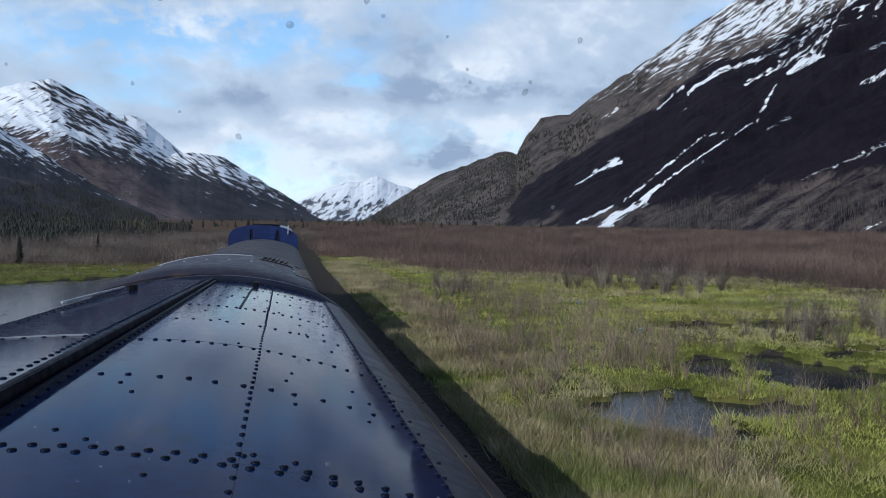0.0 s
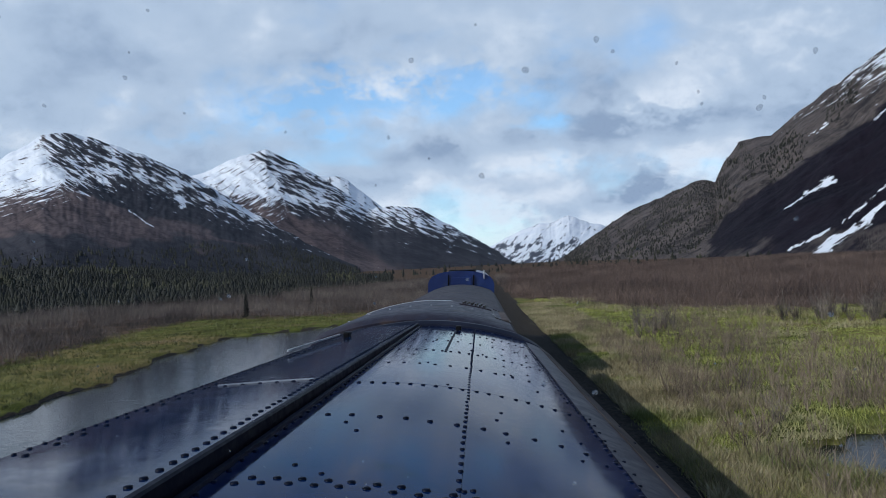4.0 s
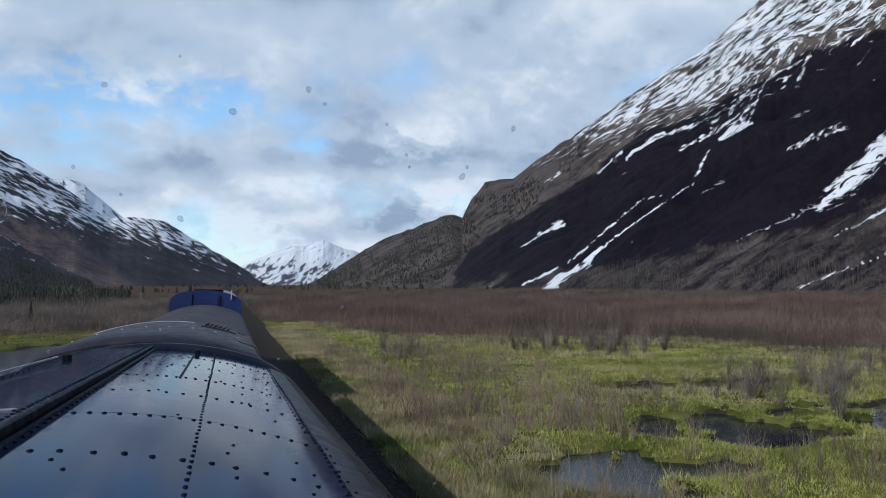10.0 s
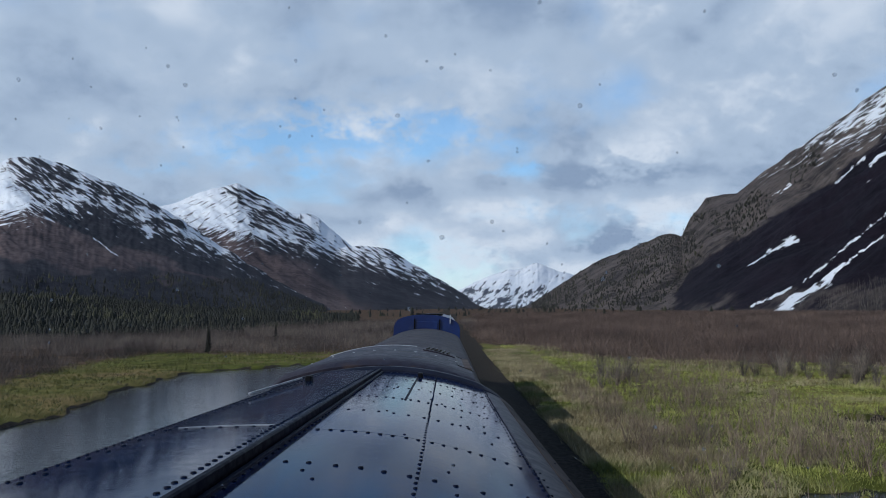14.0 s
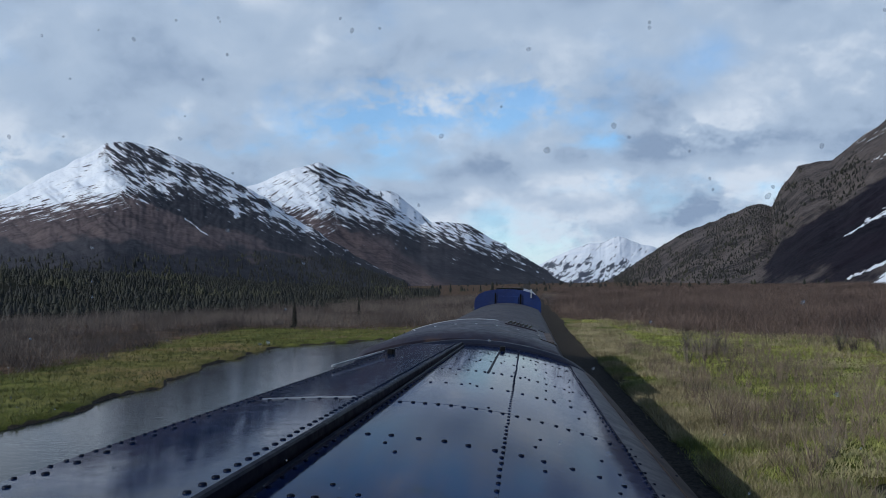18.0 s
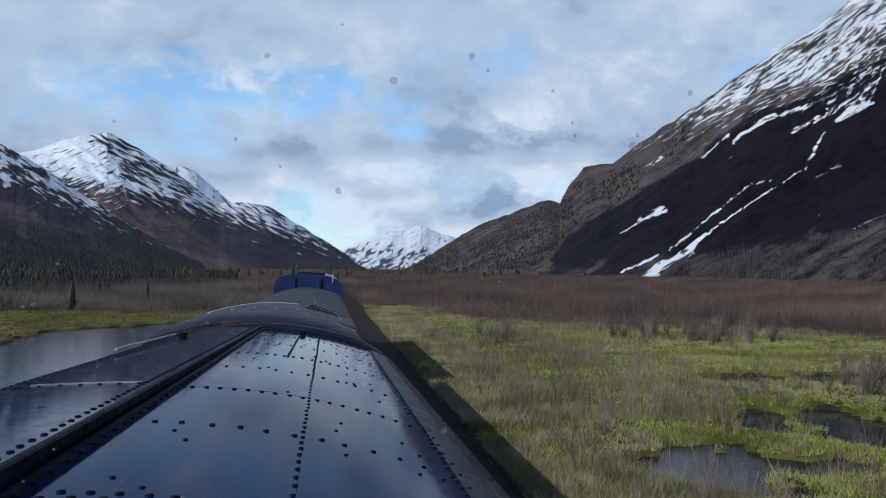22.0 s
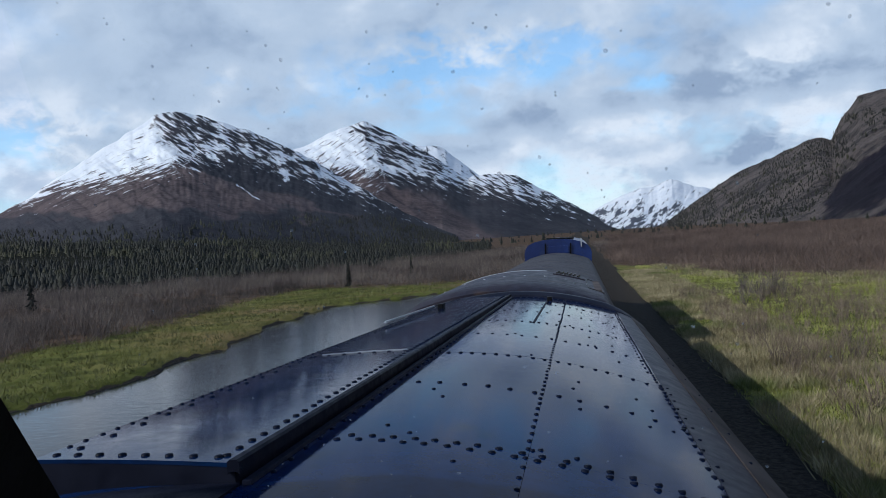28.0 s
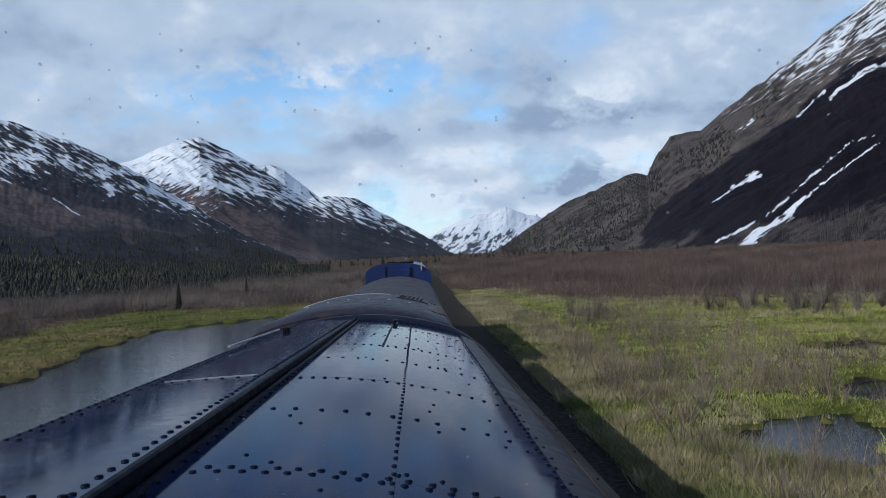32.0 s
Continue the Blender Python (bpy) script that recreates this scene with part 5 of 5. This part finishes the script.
def shrub_mesh(seed, high, count):
    """A bare shrub: bent tapering stems, each with side twigs."""
    rnd = random.Random(seed)
    verts, faces = [], []

    def twig(path, w):
        base = len(verts)
        for k, p in enumerate(path):
            r = w * (1 - 0.9 * k / (len(path) - 1))
            for s in range(3):
                a = s * 2.094 + seed
                verts.append((p.x + r * math.cos(a), p.y + r * math.sin(a), p.z))
        for k in range(len(path) - 1):
            for s in range(3):
                a, b = base + 3 * k + s, base + 3 * k + (s + 1) % 3
                faces.append((a, b, b + 3, a + 3))

    for _ in range(count):
        a, out = rnd.uniform(0, math.tau), rnd.uniform(0.05, 0.5)
        way = Vector((math.cos(a) * out, math.sin(a) * out, 1)).normalized()
        p = Vector((math.cos(a) * 0.12 * rnd.random(), math.sin(a) * 0.12 * rnd.random(), -0.1))
        length = high * rnd.uniform(0.6, 1.1)
        path = [p.copy()]
        for k in range(4):
            way = (way + Vector((rnd.uniform(-0.2, 0.2), rnd.uniform(-0.2, 0.2), 0.05))).normalized()
            p = p + way * length / 4
            path.append(p.copy())
        twig(path, 0.016 * high / 1.5)
        for k in (1, 2, 2, 3, 3, 4):
            s = path[k] + Vector((0, 0, 0))
            d = (way + Vector((rnd.uniform(-0.9, 0.9), rnd.uniform(-0.9, 0.9), rnd.uniform(-0.2, 0.4)))).normalized()
            m = s + d * length * 0.14
            e = m + (d + Vector((rnd.uniform(-0.4, 0.4), rnd.uniform(-0.4, 0.4), 0.3))).normalized() * length * 0.14
            twig([s, m, e], 0.0095 * high / 1.5)
    me = bpy.data.meshes.new("bare_shrub")
    me.from_pydata(verts, [], faces)
    me.materials.append(SHRUB)
    return me


SHRUBS = [shrub_mesh(k, h, c) for k, (h, c) in enumerate(((1.0, 16), (1.3, 20), (1.6, 18), (1.9, 22), (2.3, 20), (1.2, 24), (2.0, 26)))]


def shrub_keep(x, y, rng):
    wet = np.maximum(left_shore(x, y), pools(x, y))
    return (x > 8.5 + 2 * rng.random(len(x))) & (wet < -0.6) & (fbm(x * 0.06, y * 0.06, 3, 36) + 0.3 * rng.random(len(x)) > 0.05)


x, y, rng = scatter(1100, in_sector(11, 60, 17, 75, 0.9), shrub_keep, 14)
for k in range(min(len(x), 270)):
    ob = new("bare_shrub", SHRUBS[int(rng.integers(len(SHRUBS)))])
    s = rng.uniform(0.75, 1.15)
    ob.matrix_world = Matrix.Translation((x[k], y[k], float(ground_height(x[k], y[k])))) @ Euler((0, 0, rng.uniform(0, 6.28))).to_matrix().to_4x4() @ Matrix.Diagonal((s, s, s, 1))
    tagged(ob, "bare grey-brown willow shrub standing in the marsh grass", "shrub", "bare shrubs on the marsh")


def small_shrub(seed, high, count):
    """A light template of a bare shrub for the patches: corners and triangles as arrays."""
    rnd = random.Random(seed)
    verts, faces = [], []

    def twig(a, b, w0, w1):
        base, t = len(verts), rnd.uniform(0, 2)
        for p, w in ((a, w0), (b, w1)):
            for s in range(3):
                verts.append((p.x + w * math.cos(t + s * 2.094), p.y + w * math.sin(t + s * 2.094), p.z))
        for s in range(3):
            e = (s + 1) % 3
            faces.append((base + s, base + e, base + 3 + e))
            faces.append((base + s, base + 3 + e, base + 3 + s))

    for _ in range(count):
        a, out = rnd.uniform(0, math.tau), rnd.uniform(0.1, 0.75)
        p = Vector((rnd.gauss(0, 0.12), rnd.gauss(0, 0.12), -0.08))
        way = Vector((math.cos(a) * out, math.sin(a) * out, 1)).normalized()
        length = high * rnd.uniform(0.55, 1.1)
        m = p + way * length * 0.45
        e = m + (way + Vector((rnd.uniform(-0.35, 0.35), rnd.uniform(-0.35, 0.35), 0.1))).normalized() * length * 0.55
        twig(p, m, 0.011, 0.008)
        twig(m, e, 0.008, 0.002)
        for _ in range(5):
            s = m + (e - m) * rnd.uniform(-0.5, 0.85)
            d = (way + Vector((rnd.uniform(-1, 1), rnd.uniform(-1, 1), rnd.uniform(-0.3, 0.5)))).normalized()
            twig(s, s + d * length * rnd.uniform(0.18, 0.38), 0.0055, 0.0015)
    return np.array(verts), np.array(faces)


TEMPLATES = [small_shrub(60 + k, h, c) for k, (h, c) in enumerate(((1.0, 7), (1.3, 8), (1.6, 8), (0.8, 9), (1.2, 9)))]


def shrub_patch(name, label, x, y, rng, tall):
    verts, faces, base = [], [], 0
    z = ground_height(x, y)
    for k in range(len(x)):
        v, f = TEMPLATES[int(rng.integers(len(TEMPLATES)))]
        a, s = rng.uniform(0, 6.28), tall * rng.uniform(0.65, 1.2)
        c, q = math.cos(a), math.sin(a)
        verts.append(np.stack([x[k] + s * (c * v[:, 0] - q * v[:, 1]), y[k] + s * (q * v[:, 0] + c * v[:, 1]), z[k] + s * v[:, 2]], -1))
        faces.append(f + base)
        base += len(v)
    tagged(new(name, mesh_from(name, np.concatenate(verts), np.concatenate(faces), TWIG)), label, "brush", kind="stuff")


x, y, rng = scatter(1500, in_sector(12, 60, 30, 74, 1.0), lambda x, y, g: (pools(x, y) < -0.5) & (fbm(x * 0.07, y * 0.07, 3, 48) + 0.25 * g.random(len(x)) > 0.28), 20)
shrub_patch("meadow_brush", "brown bare brush in patches on the marsh", x, y, rng, 1.0)
x, y, rng = scatter(900, lambda g, n: (7.5 + 14 * g.random(n) ** 1.4, 15 + 60 * g.random(n)), lambda x, y, g: (pools(x, y) < -0.5) & (fbm(x * 0.09, y * 0.07, 3, 39) + 0.25 * g.random(len(x)) > 0.06), 18)
shrub_patch("verge_brush", "low brown brush scattered along the railway verge", x, y, rng, 0.95)


def grass(name, label, x, y, high, per, rng, mat, wide):
    n = len(x) * per
    rep = lambda v: np.repeat(v, per)
    bx, by = rep(x) + rng.normal(0, 0.09, n), rep(y) + rng.normal(0, 0.09, n)
    bz = rep(ground_height(x, y)) - 0.03
    h = rep(high) * rng.uniform(0.5, 1.15, n)
    a = rng.uniform(0, 6.28, n)
    w = rep(wide) * rng.uniform(0.7, 1.3, n)
    tx, ty = bx + rng.normal(0, 0.55, n) * h, by + rng.normal(0, 0.55, n) * h
    verts = np.stack([np.stack([bx - w * np.cos(a), by - w * np.sin(a), bz], -1), np.stack([bx + w * np.cos(a), by + w * np.sin(a), bz], -1), np.stack([tx, ty, bz + h], -1)], 1).reshape(-1, 3)
    return tagged(new(name, mesh_from(name, verts, np.arange(3 * n).reshape(-1, 3), mat)), label, "grass", kind="stuff")


def grass_keep(x, y, rng):
    wet = np.maximum(left_shore(x, y), pools(x, y))
    return (np.abs(x + 0.8) > 6.0) & (wet < -0.05) & (brush_cover(x, y) < 0.75)


x, y, rng = scatter(110000, in_sector(4, 64, 10, 125, 1.25), grass_keep, 15)
r = np.hypot(x, y)
grass("marsh_grass", "green and straw-coloured marsh grass in tufts", x, y, 0.17 + 0.16 * fbm(x * 0.35, y * 0.35, 3, 37) + 0.12 * rng.random(len(x)) ** 4, 5, rng, GRASS, 0.009 + r * 0.00034)
x, y, rng = scatter(26000, in_sector(5, 62, 45, 130, 1.0), lambda x, y, g: (brush_cover(x, y) > 0.1) & (brush_cover(x, y) < 0.75) & (pools(x, y) < -0.3) & (fbm(x * 0.12, y * 0.12, 3, 40) > -0.1), 19)
r = np.hypot(x, y)
grass("brush_edge_straw", "pale dry grass along the edge of the brush", x, y, 0.35 + 0.3 * rng.random(len(x)), 5, rng, STRAW, 0.008 + r * 0.0003)
x, y, rng = scatter(34000, in_sector(-70, -6, 25, 130, 1.0), lambda x, y, g: grass_keep(x, y, g) & (x < -12), 16)
r = np.hypot(x, y)
grass("shore_grass", "bright green grass along the lake shore", x, y, 0.22 + 0.1 * rng.random(len(x)) + 0.08 * fbm(x * 0.3, y * 0.3, 3, 87), 5, rng, SHORE, 0.006 + r * 0.00028)
x, y, rng = scatter(30000, lambda g, n: (5.2 + 5.5 * g.random(n) ** 1.3, 8 + 100 * g.random(n) ** 1.4), lambda x, y, g: (pools(x, y) < -0.05) & (fbm(x * 0.3, y * 0.3, 3, 38) > -0.25), 17)
r = np.hypot(x, y)
grass("verge_straw", "dry straw-coloured grass along the railway bank", x, y, 0.3 + 0.2 * rng.random(len(x)), 5, rng, STRAW, 0.008 + r * 0.0003)
